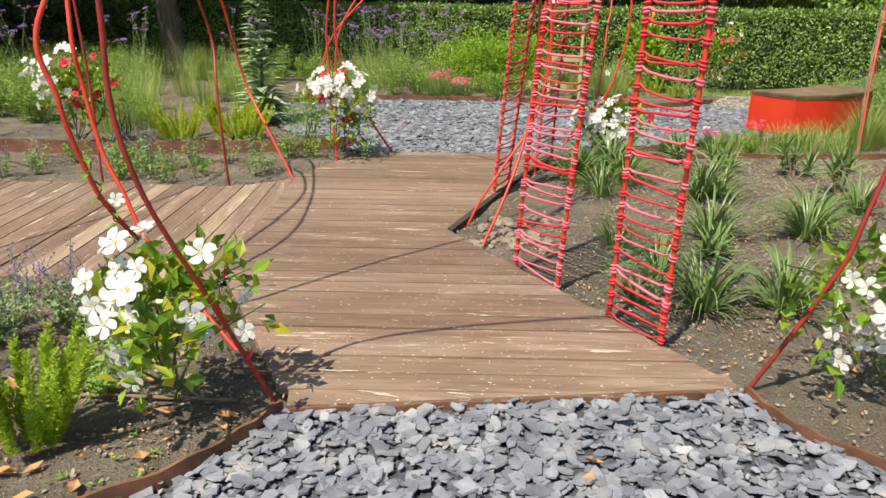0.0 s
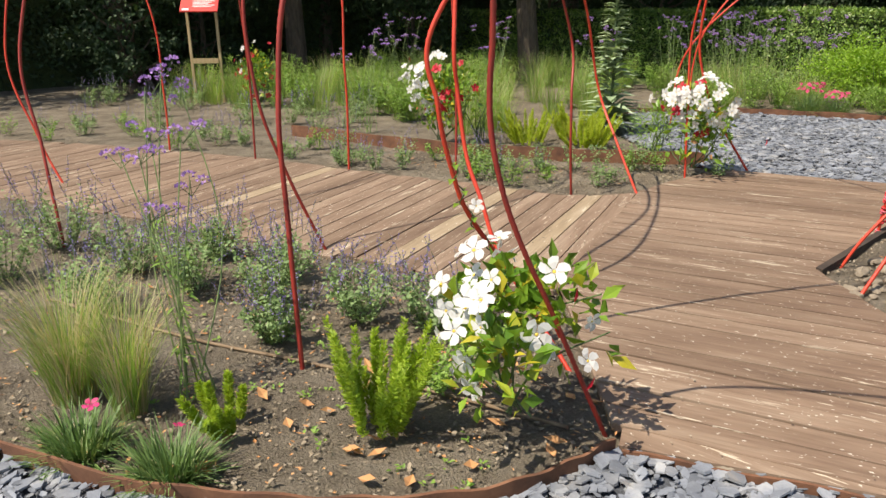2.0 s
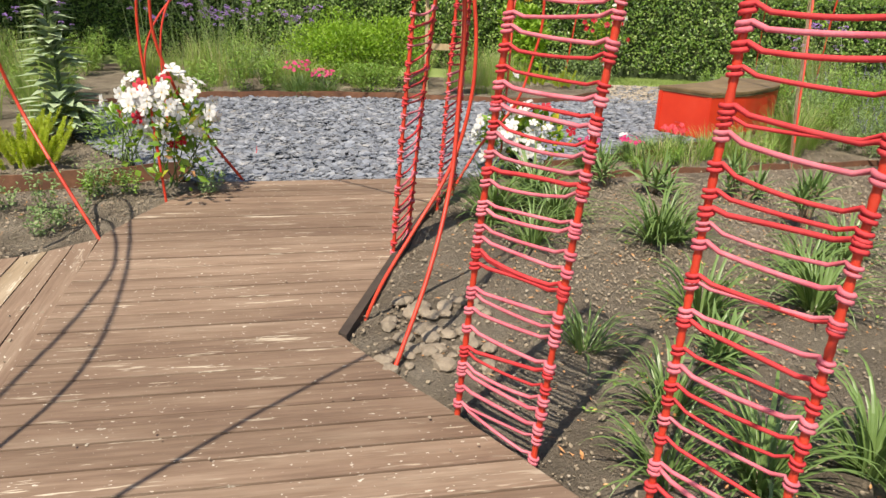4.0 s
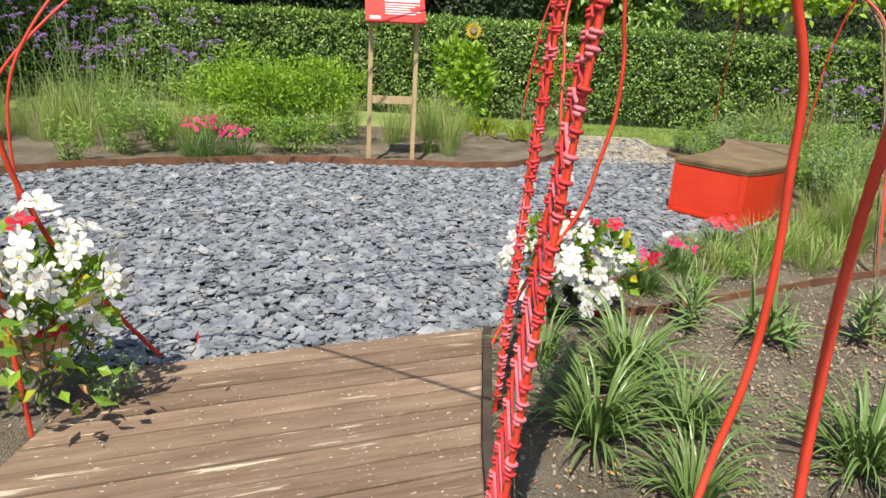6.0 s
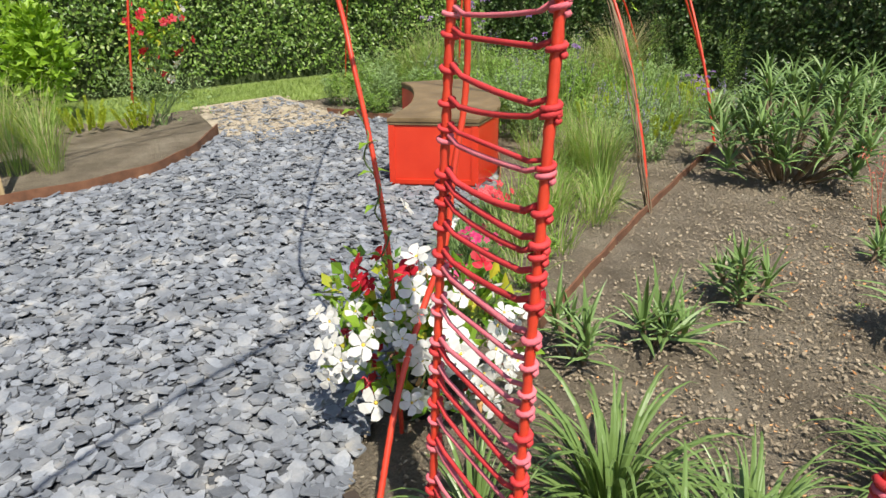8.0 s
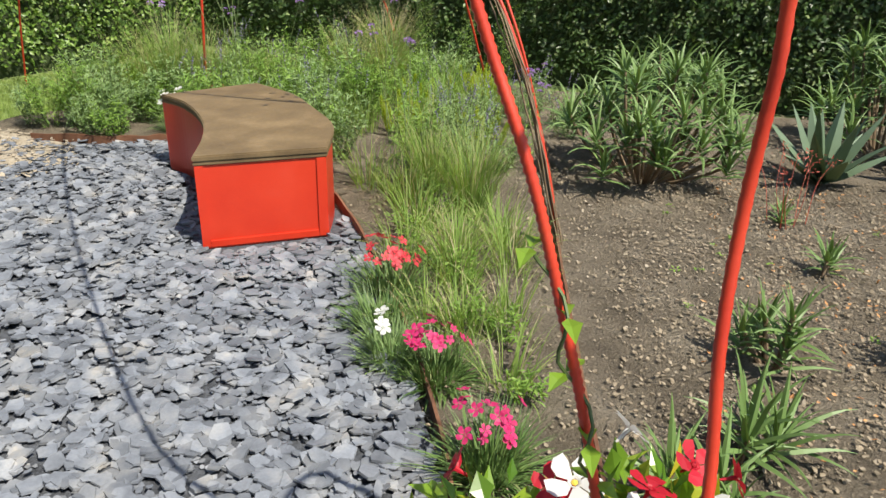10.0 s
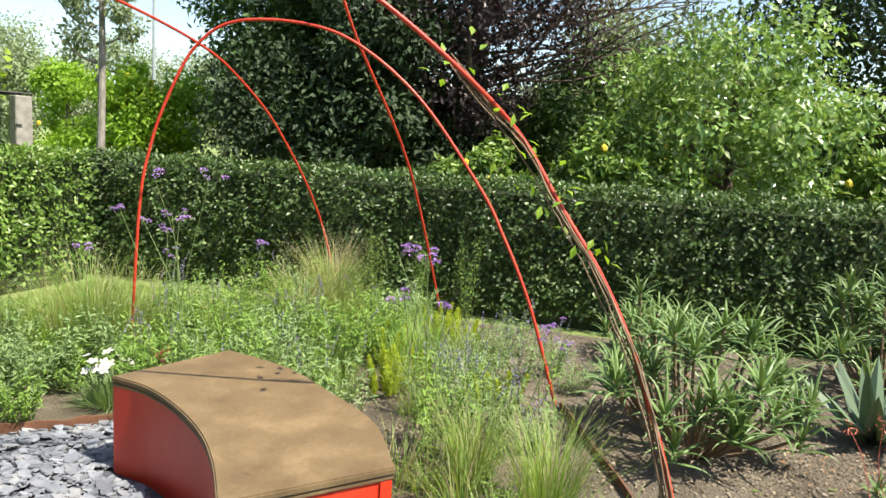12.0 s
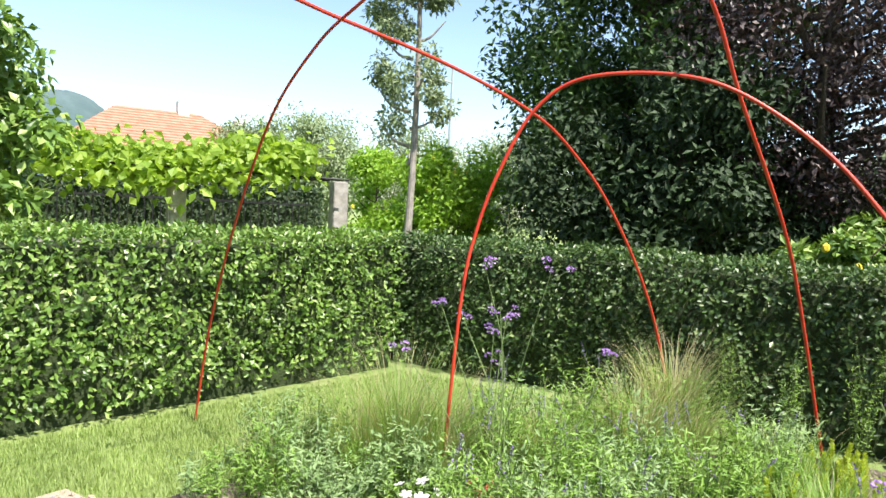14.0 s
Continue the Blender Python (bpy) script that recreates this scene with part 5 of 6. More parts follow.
add(t, "stem", tube([(0, 0, -0.02), (0.03, 0, 0.9), (0, 0.02, 1.9)], [0.02, 0.016, 0.008], 8), "stem")
zz = np.concatenate([0.03 + 0.1 * rng.random(26), 0.1 + rng.random(194) ** 1.1 * 1.7])
aa = np.arange(220) * 2.4
size = np.clip(0.44 - 0.2 * zz, 0.12, 0.4)
add(t, "foliage", leaves(np.column_stack([0 * zz, 0 * zz, zz]), np.column_stack([np.cos(aa), np.sin(aa), 0.35 + 0.2 * rng.random(220)]), np.tile([0, 0, 1.0], (220, 1)), size, size * 0.42, 0.12, 0.3), "mullein")
bush(-2.55, 9.15, 0.32, 0.3, 0.6, 900, "mid_leaf", "dark green needle-leaved shrub", 0.04, 0.008)
bush(-0.7, 9.75, 0.3, 0.28, 0.45, 700, "mid_leaf", "fresh green feathery shrub", 0.05, 0.008)
for i in range(150):
    x, y = -9.5 + 9.2 * rng.random(), 9.3 + 6.4 * rng.random() ** 1.2
    if (y < 11.3 and -2.7 < x < -1.0) or inside(PLAZA, [(x, y)])[0] or (y < 9.5 and x > -0.9):
        continue
    if i % 2:
        grass(x, y, "tall green meadow grass in the back bed", 130, 0.5 + 0.25 * rng.random(), 0.0055, 0.25, 0.7, "grass", 0.12, 0.14, "meadow grasses")
    else:
        herb(x, y, 520, 0.30, 0.42 + 0.3 * rng.random(), "leafy green meadow herb in the back bed", "mid_leaf", 0, leaf=(0.06, 0.016), group="meadow herbs")
for x, y in ((-4.2, 11.6), (-3.0, 12.4), (-5.4, 11.0), (-1.2, 13.9), (-2.6, 14.6), (-0.6, 15.2), (-4.0, 8.9), (-1.9, 15.0), (-1.5, 15.6), (-1.1, 15.2), (-2.2, 15.6), (-0.8, 15.8), (-1.6, 14.7), (-2.6, 15.4)):
    verbena(x, y, 9, 1.25, 0.18, "tall verbena with lilac flower heads in the back bed")
for i in range(44):
    x, y = -2.6 + 5.6 * rng.random(), 14.0 + 1.8 * rng.random()
    if 1.3 < x < 2.0 and y < 14.7:
        continue
    grass(x, y, "green feather grass behind the slate place", 100, 0.40 + 0.2 * rng.random(), 0.004, 0.25, 0.9, "grass", 0.2, 0.1, "meadow grasses")
bush(0.3, 14.75, 0.9, 0.55, 0.9, 9000, "lime", "rounded lime-green shrub behind the slate place", 0.05, 0.026)
bush(0.55, 14.1, 0.5, 0.25, 0.36, 2400, "mid_leaf", "low dark green herb in front of the lime shrub", 0.035, 0.016)
dianthus(-0.28, 13.58, "pink", 34, "magenta dianthus clump behind the edging", 0.2, 0.34)
dianthus(0.06, 13.66, "pink", 22, "magenta dianthus clump behind the edging", 0.2, 0.26)
t = bush(2.75, 16.3, 0.36, 0.34, 1.1, 1300, "lime", "tall leafy sunflower plant with one yellow bloom", 0.10, 0.055, "sunflower")
head = add(t, "bloom_disc", tube([(0, -0.44, 1.28), (0, -0.475, 1.285)], [0.05, 0.04], 12), "dry_stem", "dark seed disc")
for k in range(18):
    a = k * 0.349
    add(head, "petal", leaves([(0.04 * math.cos(a), -0.45, 1.28 + 0.04 * math.sin(a))], [(math.cos(a), -0.2, math.sin(a))], [(0, -1.0, 0.2)], 0.075, 0.025), "yellow")
for x, y in ((2.4, 15.2), (2.9, 15.35), (3.3, 15.1)):
    fern(x, y, 9, 0.3, "low yellow-green fern behind the sign", "yellow_fern", 0.25)
bush(3.55, 15.2, 0.45, 0.4, 0.55, 1000, "grey_leaf", "grey-green bushy herb by the gravel path", 0.04, 0.012)
bush(-1.0, 14.5, 0.4, 0.35, 0.5, 700, "grey_leaf", "grey-green bushy herb behind the edging", 0.04, 0.012)
# bed with strap-leaved plants beside the ladders
for x, y, k, L in ((2.22, 8.72, 95, 0.42), (2.5, 9.12, 100, 0.45), (2.62, 8.75, 80, 0.38), (3.22, 8.45, 80, 0.40), (2.45, 8.3, 60, 0.32), (3.2, 7.4, 70, 0.36), (3.8, 7.55, 80, 0.4), (3.9, 7.95, 60, 0.36), (3.05, 6.15, 75, 0.36), (3.45, 6.25, 70, 0.36),
                   (2.85, 6.55, 55, 0.3), (2.75, 6.15, 40, 0.28), (3.34, 8.5, 50, 0.34), (2.6, 7.0, 40, 0.28), (4.4, 6.9, 70, 0.4), (4.3, 8.35, 60, 0.36), (2.15, 9.35, 45, 0.3)):
    strap(x, y, "pale striped strap-leaved plant on the soil", k, L)
aloe(3.2, 6.95, 5, 0.16, "bright green low aloe between strap-leaved plants", 0.1, 0.15, 0.03, 16)
aloe(3.55, 6.85, 1, 0.05, "tiny round green aloe on the soil", 0.0, 0.07, 0.02, 14)
aloe(3.12, 9.72, 4, 0.36, "branched aloe beside the edging", 0.12, 0.17, 0.02, 16)
aloe(3.45, 9.62, 4, 0.14, "low aloe rosettes on bare soil", 0.14, 0.22, 0.024, 15)
aloe(4.08, 9.52, 6, 0.36, "branched green aloe on bare soil", 0.14, 0.17, 0.024, 15)
aloe(4.3, 8.9, 4, 0.28, "branched green aloe on bare soil", 0.14, 0.19, 0.024, 15)
aloe(5.0, 9.3, 2, 0.10, "small aloe rosettes on bare soil", 0.08, 0.16, 0.022, 12)
aloe(6.22, 10.33, 44, 0.80, "large many-headed aloe bush", 0.60, 0.23, 0.027, 17)
aloe(7.7, 8.75, 30, 0.95, "large many-headed aloe bush before the hedge", 0.55, 0.25, 0.03, 18)
aloe(8.0, 10.4, 16, 0.6, "aloe bush in the shade of the hedge", 0.4, 0.22, 0.022, 18)
agave(6.6, 9.22, "broad blue-green agave on bare soil")
agave(6.95, 8.4, "broad blue-green agave beside another", 15, 0.6, 0.12)
aloe(5.75, 9.45, 3, 0.08, "small dark rosettes with coral flower stalks", 0.1, 0.10, 0.02, 12)
t = thing_of("coral_flower_stalks", 5.65, 9.42, "thin stalks with coral red flowers", "flowering plant")
tips = np.column_stack([rng.normal(0, 0.14, (7, 2)), 0.32 + 0.14 * rng.random(7)])
add(t, "stem_work", stems(tips * (0.5, 0.5, 0), tips, 0.0025), "coral")
q = (tips[:, None] + rng.normal(0, 0.022, (7, 14, 3))).reshape(-1, 3)
add(t, "flower_spray", leaves(q, rng.normal(size=(98, 3)) + (0, 0, -0.8), rng.normal(size=(98, 3)), 0.028, 0.008), "coral")
# grass strip beside the bench
for x, y, n, L in ((3.75, 10.65, 90, 0.26), (3.95, 10.55, 80, 0.28), (4.15, 10.85, 110, 0.30), (4.4, 10.95, 110, 0.32), (4.45, 10.7, 90, 0.3), (4.7, 11.3, 110, 0.34), (4.75, 10.85, 100, 0.3), (5.0, 11.5, 90, 0.34), (3.5, 10.4, 60, 0.24), (4.3, 11.2, 70, 0.28), (5.2, 11.85, 90, 0.36)):
    grass(x, y, "pale striped grass tuft in the narrow bed", int(n * 0.85), L, 0.0055, 0.42, 1.0, "grass", 0.12, 0.10, "striped grasses")
grass(5.05, 11.12, "large green feather grass tuft", 400, 0.52, 0.0035, 0.26, 0.9, "grass", 0.1, 0.1)
grass(5.35, 11.5, "green feather grass tuft", 260, 0.5, 0.0035, 0.26, 0.9, "grass", 0.12, 0.1)
grass(6.38, 14.38, "green feather grass tuft by the lawn", 480, 0.80, 0.0035, 0.26, 0.9, "grass", 0.15, 0.12)
grass(8.25, 13.25, "feather grass with long straw plumes", 360, 0.75, 0.004, 0.3, 0.9, "grass", 0.9, 0.14)
grass(7.6, 13.3, "feather grass with long straw plumes", 300, 0.62, 0.004, 0.3, 0.9, "grass", 0.7, 0.14)
dianthus(3.95, 11.08, "scarlet", 17, "scarlet dianthus clump at the slate edge", 0.16, 0.2)
dianthus(3.68, 11.0, "scarlet", 0, "dianthus cushion without flowers", 0.13, 0.16)
dianthus(3.50, 10.86, "small_white", 2, "white dianthus beside the edging", 0.12, 0.15)
dianthus(3.45, 10.66, "pink", 14, "magenta dianthus clump at the slate edge", 0.14, 0.16)
dianthus(3.05, 10.32, "pink", 10, "magenta dianthus clump near the mandevilla", 0.12, 0.2)
dianthus(5.75, 13.75, "small_white", 9, "white dianthus clump behind the bench", 0.2, 0.22)
dianthus(5.98, 13.55, "scarlet", 10, "red dianthus clump behind the bench", 0.16, 0.24)
# lush bed between the lawn and the slate
for i in range(26):
    x, y = 5.25 + 1.0 * rng.random(), 13.95 + 1.35 * rng.random()
    if inside(PLAZA, [(x, y)])[0]:
        continue
    herb(x, y, 420, 0.2, 0.26 + 0.22 * rng.random(), "fresh green leafy herb by the lawn edge", "grey_leaf" if i % 3 == 0 else "mid_leaf", 0, leaf=(0.045, 0.012), group="meadow herbs")
for x, y, L in ((6.2, 14.5, 0.66), (6.5, 14.15, 0.7), (6.75, 14.45, 0.5), (7.1, 13.75, 0.5), (5.9, 14.9, 0.4), (7.9, 13.05, 0.5)):
    grass(x, y, "fountain of fine green feather grass by the lawn", 420, L, 0.0034, 0.34, 1.2, "grass", 0.25, 0.12)
for i in range(22):
    q = rng.random()
    x, y = 3.5 + 2.3 * q + rng.normal(0, 0.10), 10.52 + 1.28 * q + rng.normal(0, 0.16)
    if inside(PLAZA, [(x, y)])[0]:
        continue
    if i % 2:
        grass(x, y, "pale striped grass tuft in the narrow bed", 60, 0.2 + 0.12 * rng.random(), 0.005, 0.6, 1.2, "grass", 0.2, 0.06, "striped grasses")
    else:
        herb(x, y, 160, 0.12, 0.1 + 0.16 * q, "low green herb among striped grasses", "mid_leaf", 0, leaf=(0.035, 0.01), group="narrow bed herbs")
for x, y, h in ((5.7, 11.45, 0.36), (5.92, 11.62, 0.42), (6.1, 11.45, 0.36), (6.3, 11.72, 0.42), (6.5, 11.58, 0.34), (6.2, 11.95, 0.42), (6.6, 11.9, 0.38), (5.85, 11.2, 0.26), (6.95, 11.75, 0.36), (7.05, 11.4, 0.34), (7.35, 11.6, 0.36), (7.3, 11.2, 0.3), (7.7, 11.5, 0.36), (6.95, 11.02, 0.22)):
    herb(x, y, 520, 0.2, h, "blue-green lavender-like herb beside the bare soil", "grey_leaf", 5, "lavender", (0.042, 0.009), group="narrow bed herbs")
# meadow behind the bench
for i in range(80):
    x, y = 5.5 + 2.9 * rng.random(), 11.7 + 2.5 * rng.random()
    if x + y > 21.7 or (y < 12.4 and x > 5.75) or (x < 5.9 and y < 13.3 and x < 5.75 - 0.2):
        continue
    herb(x, y, 520, 0.26, 0.36 + 0.26 * rng.random(), "green leafy herb with slender stems behind the bench", "grey_leaf" if i % 3 == 0 else "mid_leaf", 5 if i % 4 == 0 else 0, "lavender", (0.05, 0.013), group="meadow herbs")
for i in range(22):
    x, y = 6.0 + 2.2 * rng.random(), 11.6 + 1.2 * rng.random()
    grass(x, y, "fresh green tall grass among herbs behind the bench", 80, 0.32 + 0.15 * rng.random(), 0.005, 0.3, 0.8, "mid_leaf" if i % 2 else "grass", 0.05, 0.12, "meadow grasses")
for x, y in ((6.45, 12.25), (6.35, 11.5), (6.6, 12.1), (7.3, 12.2), (7.75, 11.95), (8.0, 12.2), (7.1, 12.35)):
    fern(x, y, 12, 0.29, "lime-green fern in the meadow bed", "yellow_fern", 0.22)
verbena(6.42, 13.75, 10, 1.32, 0.30, "tall verbena with lilac heads behind the bench")
verbena(5.35, 11.75, 5, 1.1, 0.10, "tall verbena with lilac heads beside the bench")
verbena(6.4, 11.2, 4, 0.7, 0.12, "lilac verbena among aloe leaves")
for x, y in ((5.75, 14.5), (5.95, 14.1), (6.0, 15.0), (7.0, 14.1), (7.5, 13.9), (5.45, 14.3)):
    herb(x, y, 420, 0.26, 0.5, "tall leafy herb at the lawn edge", "grey_leaf", 0, leaf=(0.05, 0.013), group="meadow herbs")
for x, y in ((8.55, 12.5), (8.5, 12.05), (8.4, 12.9)):
    herb(x, y, 500, 0.14, 0.85, "upright rosemary-like herb before the hedge", "mid_leaf", 0, leaf=(0.035, 0.008), group="meadow herbs")

# dry vine stems tied along the rod, with a few green leaves
t = thing_of("dry_vine", 4.85, 10.55, "dry brown vine stems with few green leaves on a red rod", "climbing plant")
line = spline([(0, 0, 0), (0.02, 0.19, 0.64), (0.06, 0.36, 1.05), (0.15, 0.61, 1.42), (0.17, 0.79, 1.69), (0.02, 1.06, 1.98)], 48)
for k in range(5):
    off = rng.normal(0, 0.025, (len(line), 3)).cumsum(0) * 0.12 + rng.normal(0, 0.02, 3)
    add(t, "vine_stem", tube(line + off, np.linspace(0.005, 0.003, len(line)), 5), "dry_stem")
i = rng.integers(22, len(line), 46)
add(t, "foliage", leaves(line[i] + rng.normal(0, 0.07, (46, 3)), rng.normal(size=(46, 3)), np.tile([0, -0.3, 1.0], (46, 1)), 0.06, 0.03), "lime", "fresh green vine leaves")

hose = tube(spline([(-1.4, 4.05, 0.006), (-0.4, 4.26, 0.008), (0.16, 4.44, 0.006), (0.75, 4.6, 0.008), (1.3, 4.72, 0.006)], 40), 0.008, 6)
tagged(new("irrigation_hose", mesh_of("irrigation_hose", hose[0], hose[1], M["dry_stem"], smooth=True)), "thin brown irrigation hose lying on the soil", "hose")

# dry bits and seedlings on the soil
lp = np.vstack([scatter([(-1.5, 3.3), (0.3, 3.5), (1.1, 4.0), (1.5, 4.8), (0.5, 5.6), (-2, 5.2)], 150), scatter([(3.2, 5.3), (4.6, 4.8), (6.2, 7.5), (6.6, 9.9), (2.6, 9.7), (1.9, 8.9), (1.7, 7.1)], 120), scatter([(-3, 7.6), (-0.3, 8.1), (-0.3, 9.2), (-3, 8.3)], 120)])
lp = lp[~inside(DECK, lp)]
k = len(lp)
lv = leaves(np.column_stack([lp, 0.004 + 0.006 * rng.random(k)]), np.column_stack([rng.normal(size=(k, 2)), 0.15 * rng.normal(size=k)]), np.column_stack([0.25 * rng.normal(size=(k, 2)), np.ones(k)]), 0.012 + 0.03 * rng.random(k) ** 2, 0.004 + 0.012 * rng.random(k), 0.2, -0.1)
tagged(new("dry_litter", mesh_of("dry_litter", lv[0], lv[1], M["dead_leaf"])), "dry brown leaf bits strewn over the soil", "leaf litter", kind="stuff")
sp = scatter([(-1.5, 3.4), (1.3, 4.2), (0.5, 5.5), (-2, 5.2)], 26)
sp = np.vstack([sp, scatter([(3.0, 9.2), (5.6, 8.6), (6.2, 10.2), (4.0, 10.0)], 6), scatter([(2.4, 6.6), (4.2, 5.6), (4.6, 8.5), (2.6, 8.6)], 9)])
sp = np.repeat(sp, 7, 0)
k = len(sp)
lv = leaves(np.column_stack([sp + rng.normal(0, 0.012, (k, 2)), np.full(k, 0.004)]), np.column_stack([rng.normal(size=(k, 2)), 0.5 + 0 * sp[:, 0]]), np.tile([0, 0, 1.0], (k, 1)), 0.022, 0.012)
tagged(new("seedlings", mesh_of("seedlings", lv[0], lv[1], M["mid_leaf"])), "tiny green seedlings scattered over the soil", "seedlings", kind="stuff")

# turf, fallen leaves, stones
tp = scatter([(5.0, 15.4), (6.2, 15.0), (7.4, 14.3), (8.8, 12.8), (9.0, 14.3), (8.9, 16.2), (5.0, 16.8), (3.0, 17.1), (3.2, 15.9)], 4500)
k = len(tp)
v = blades(np.column_stack([tp, np.full(k, -0.05)]), rng.random(k) * 6.28, 0.7 * rng.random(k), 0.03 + 0.04 * rng.random(k), 0.006, 0.8, 2)
tagged(new("turf", mesh_of("turf", v[0], v[1], M["turf"])), "short sunlit lawn grass by the hedge", "lawn", kind="stuff")
fl = scatter([(0.3, 3.5), (0.8, 3.75), (1.4, 4.5), (1.5, 5.0), (0.7, 5.0), (0.2, 4.2)], 26)
fl = np.vstack([fl, scatter([(2.0, 4.2), (3.4, 5.0), (4.2, 5.8), (3.5, 6.0)], 5)])
for p in fl:
    me = leaves([(-0.03, 0, 0.0)], [(1, 0, 0.1)], [(0, 0.1, 1)], 0.05 + 0.04 * rng.random(), 0.04, 0.3, -0.15)
    ob = new("fallen_leaf", mesh_of("fallen_leaf", me[0], me[1], M["dead_leaf"]))
    ob.matrix_basis = pose(p[0], p[1], 0.012, rng.normal(0, 10), rng.normal(0, 10), rng.random() * 360)
    tagged(ob, "dry orange-brown fallen leaf on the soil", "leaf", group="fallen leaves")


def stone(x, y, s):
    bm = bmesh.new()
    bmesh.ops.create_icosphere(bm, subdivisions=2, radius=1)
    sc = Vector((s * (0.8 + 0.5 * rng.random()), s * (0.7 + 0.4 * rng.random()), s * 0.55))
    off = rng.random(3) * 50
    for w in bm.verts:
        w.co = Vector([w.co[i] * sc[i] for i in range(3)]) * (1 + 0.35 * noise.noise(w.co * 1.4 + Vector(off)))
    ob = new("stone", bm_mesh("stone", bm, M["stone"]))
    ob.matrix_basis = pose(x, y, s * 0.22, 0, 0, rng.random() * 360)
    return tagged(ob, "pale rubble stone half sunk in the soil", "stone", group="rubble stones")


for i in range(60):
    a = rng.random()
    stone(1.72 + 0.5 * rng.random(), 6.7 + 0.75 * a, 0.016 + 0.034 * rng.random())


# ---- trees and the distance ----
def branches(base_z, h, r, spread, n, thick):
    out, tips = [], []
    for i in range(n):
        a = i * 2.4 + rng.random()
        z0 = base_z + (h - base_z) * (0.1 + 0.75 * i / n)
        L = spread * (0.5 + 0.5 * rng.random()) * (1.1 - 0.6 * i / n)
        tip = np.array([math.cos(a) * L, math.sin(a) * L, z0 + L * (0.4 + 0.4 * rng.random())])
        mid = np.array([math.cos(a) * L * 0.5, math.sin(a) * L * 0.5, z0 + L * 0.15])
        out.append(tube(spline([(0, 0, z0), mid, tip], 8), np.linspace(thick, thick * 0.25, 9), 6))
        tips.append(tip)
    return out, np.array(tips)


def tree(x, y, h, crown_r, crown_z0, n, mat, label, leaf=(0.13, 0.08), trunk_r=0.16, clumps=60, bark="bark", name="tree", sparse=0.0, zs=1.0):
    """Tapered trunk, limbs, and a crown of leaf clumps with an uneven outline."""
    t = thing_of(name, x, y, label, "tree", "trees round the garden")
    br, tips = branches(crown_z0 * 0.8, h * 0.9, trunk_r, crown_r * 0.9, 16, trunk_r * 0.4)
    add(t, "trunk", tube(spline([(0, 0, -0.1), (rng.normal(0, 0.1), rng.normal(0, 0.1), h * 0.4), (0, 0, h * 0.92)], 14), np.linspace(trunk_r, trunk_r * 0.2, 15), 10), bark)
    add(t, "limb_work", join(br), bark)
    d = sphere_dirs(clumps)
    rad = (0.35 + 0.65 * rng.random(clumps) ** 0.5)[:, None]
    cz = (crown_z0 + h) / 2
    c = d * rad * np.array([crown_r, crown_r, (h - crown_z0) / 2 * zs]) + np.array([0, 0, cz])
    which = rng.integers(0, clumps, n)
    size = (0.22 + 0.2 * rng.random(clumps))[which][:, None] * crown_r
    dd = sphere_dirs(n)
    P = c[which] + dd * size * rng.random((n, 1)) ** 0.45 * np.array([1, 1, 0.75])
    way = unit(dd * 0.5 + rng.normal(size=(n, 3)) * 0.6 + np.array([0, 0, -0.25]))
    add(t, "crown", leaves(P, way, dd + np.array([0, 0, 0.8]) + rng.normal(0, 0.4, (n, 3)), leaf[0] * (0.6 + 0.7 * rng.random(n)), leaf[1] * (0.6 + 0.7 * rng.random(n))), mat)["kind"] = "stuff"
    return t


tree(14.8, 15.6, 9.5, 2.4, 1.2, 62000, "chestnut", "broad dark green tree with dense low crown behind the hedge", (0.13, 0.065), 0.2, 130)
plum = tree(13.6, 12.9, 8.5, 2.35, 1.9, 40000, "plum", "dark purple-leaved plum tree behind the hedge", (0.085, 0.05), 0.2, 150)
tree(13.0, 14.6, 3.9, 2.0, 0.4, 30000, "dark_leaf", "dark evergreen shrub tree behind the hedge", (0.12, 0.06), 0.1, 50)
tree(15.0, 10.6, 3.4, 1.9, 0.4, 14000, "chestnut", "green shrub tree behind the hedge", (0.12, 0.07), 0.1, 50)
tw = []
for i in range(46):
    p = np.array([rng.normal(0, 0.1), rng.normal(0, 0.1), 2.2 + 3.6 * rng.random()])
    d = unit(np.array([0.25 + rng.normal(0, 0.4), -1.0 + rng.normal(0, 0.35), 0.35 + 0.35 * rng.random()]))
    path = [p]
    for j in range(9):
        d = unit(d + rng.normal(0, 0.16, 3))
        path.append(path[-1] + d * (0.34 + 0.1 * rng.random()))
        if j > 2:
            for q in range(2):
                e = unit(d + rng.normal(0, 0.6, 3))
                tw.append(tube([path[-1], path[-1] + e * 0.25, path[-1] + unit(e + rng.normal(0, 0.3, 3)) * (0.4 + 0.3 * rng.random())], [0.008, 0.006, 0.004], 4))
    tw.append(tube(path, np.linspace(0.03, 0.008, 10), 5))
add(plum, "branch_work", join(tw), "bark", "bare twiggy branches")
tree(12.0, 9.25, 3.5, 1.6, 0.5, 15000, "camellia", "glossy-leaved camellia tree behind the hedge", (0.11, 0.06), 0.1, 60)
tree(17.6, 4.9, 9.0, 4.0, 3.0, 20000, "dark_leaf", "large dark tree standing behind the camellia", (0.16, 0.09), 0.22, 90)
tree(18.5, 10.0, 5.0, 2.8, 0.6, 16000, "far_leaf", "grey-green tree far behind the hedge", (0.16, 0.07), 0.15, 70)
tree(11.1, 17.75, 7.6, 0.66, 2.2, 13000, "far_leaf", "slender pale-barked tree with thin foliage", (0.085, 0.036), 0.07, 80, "pale_bark")
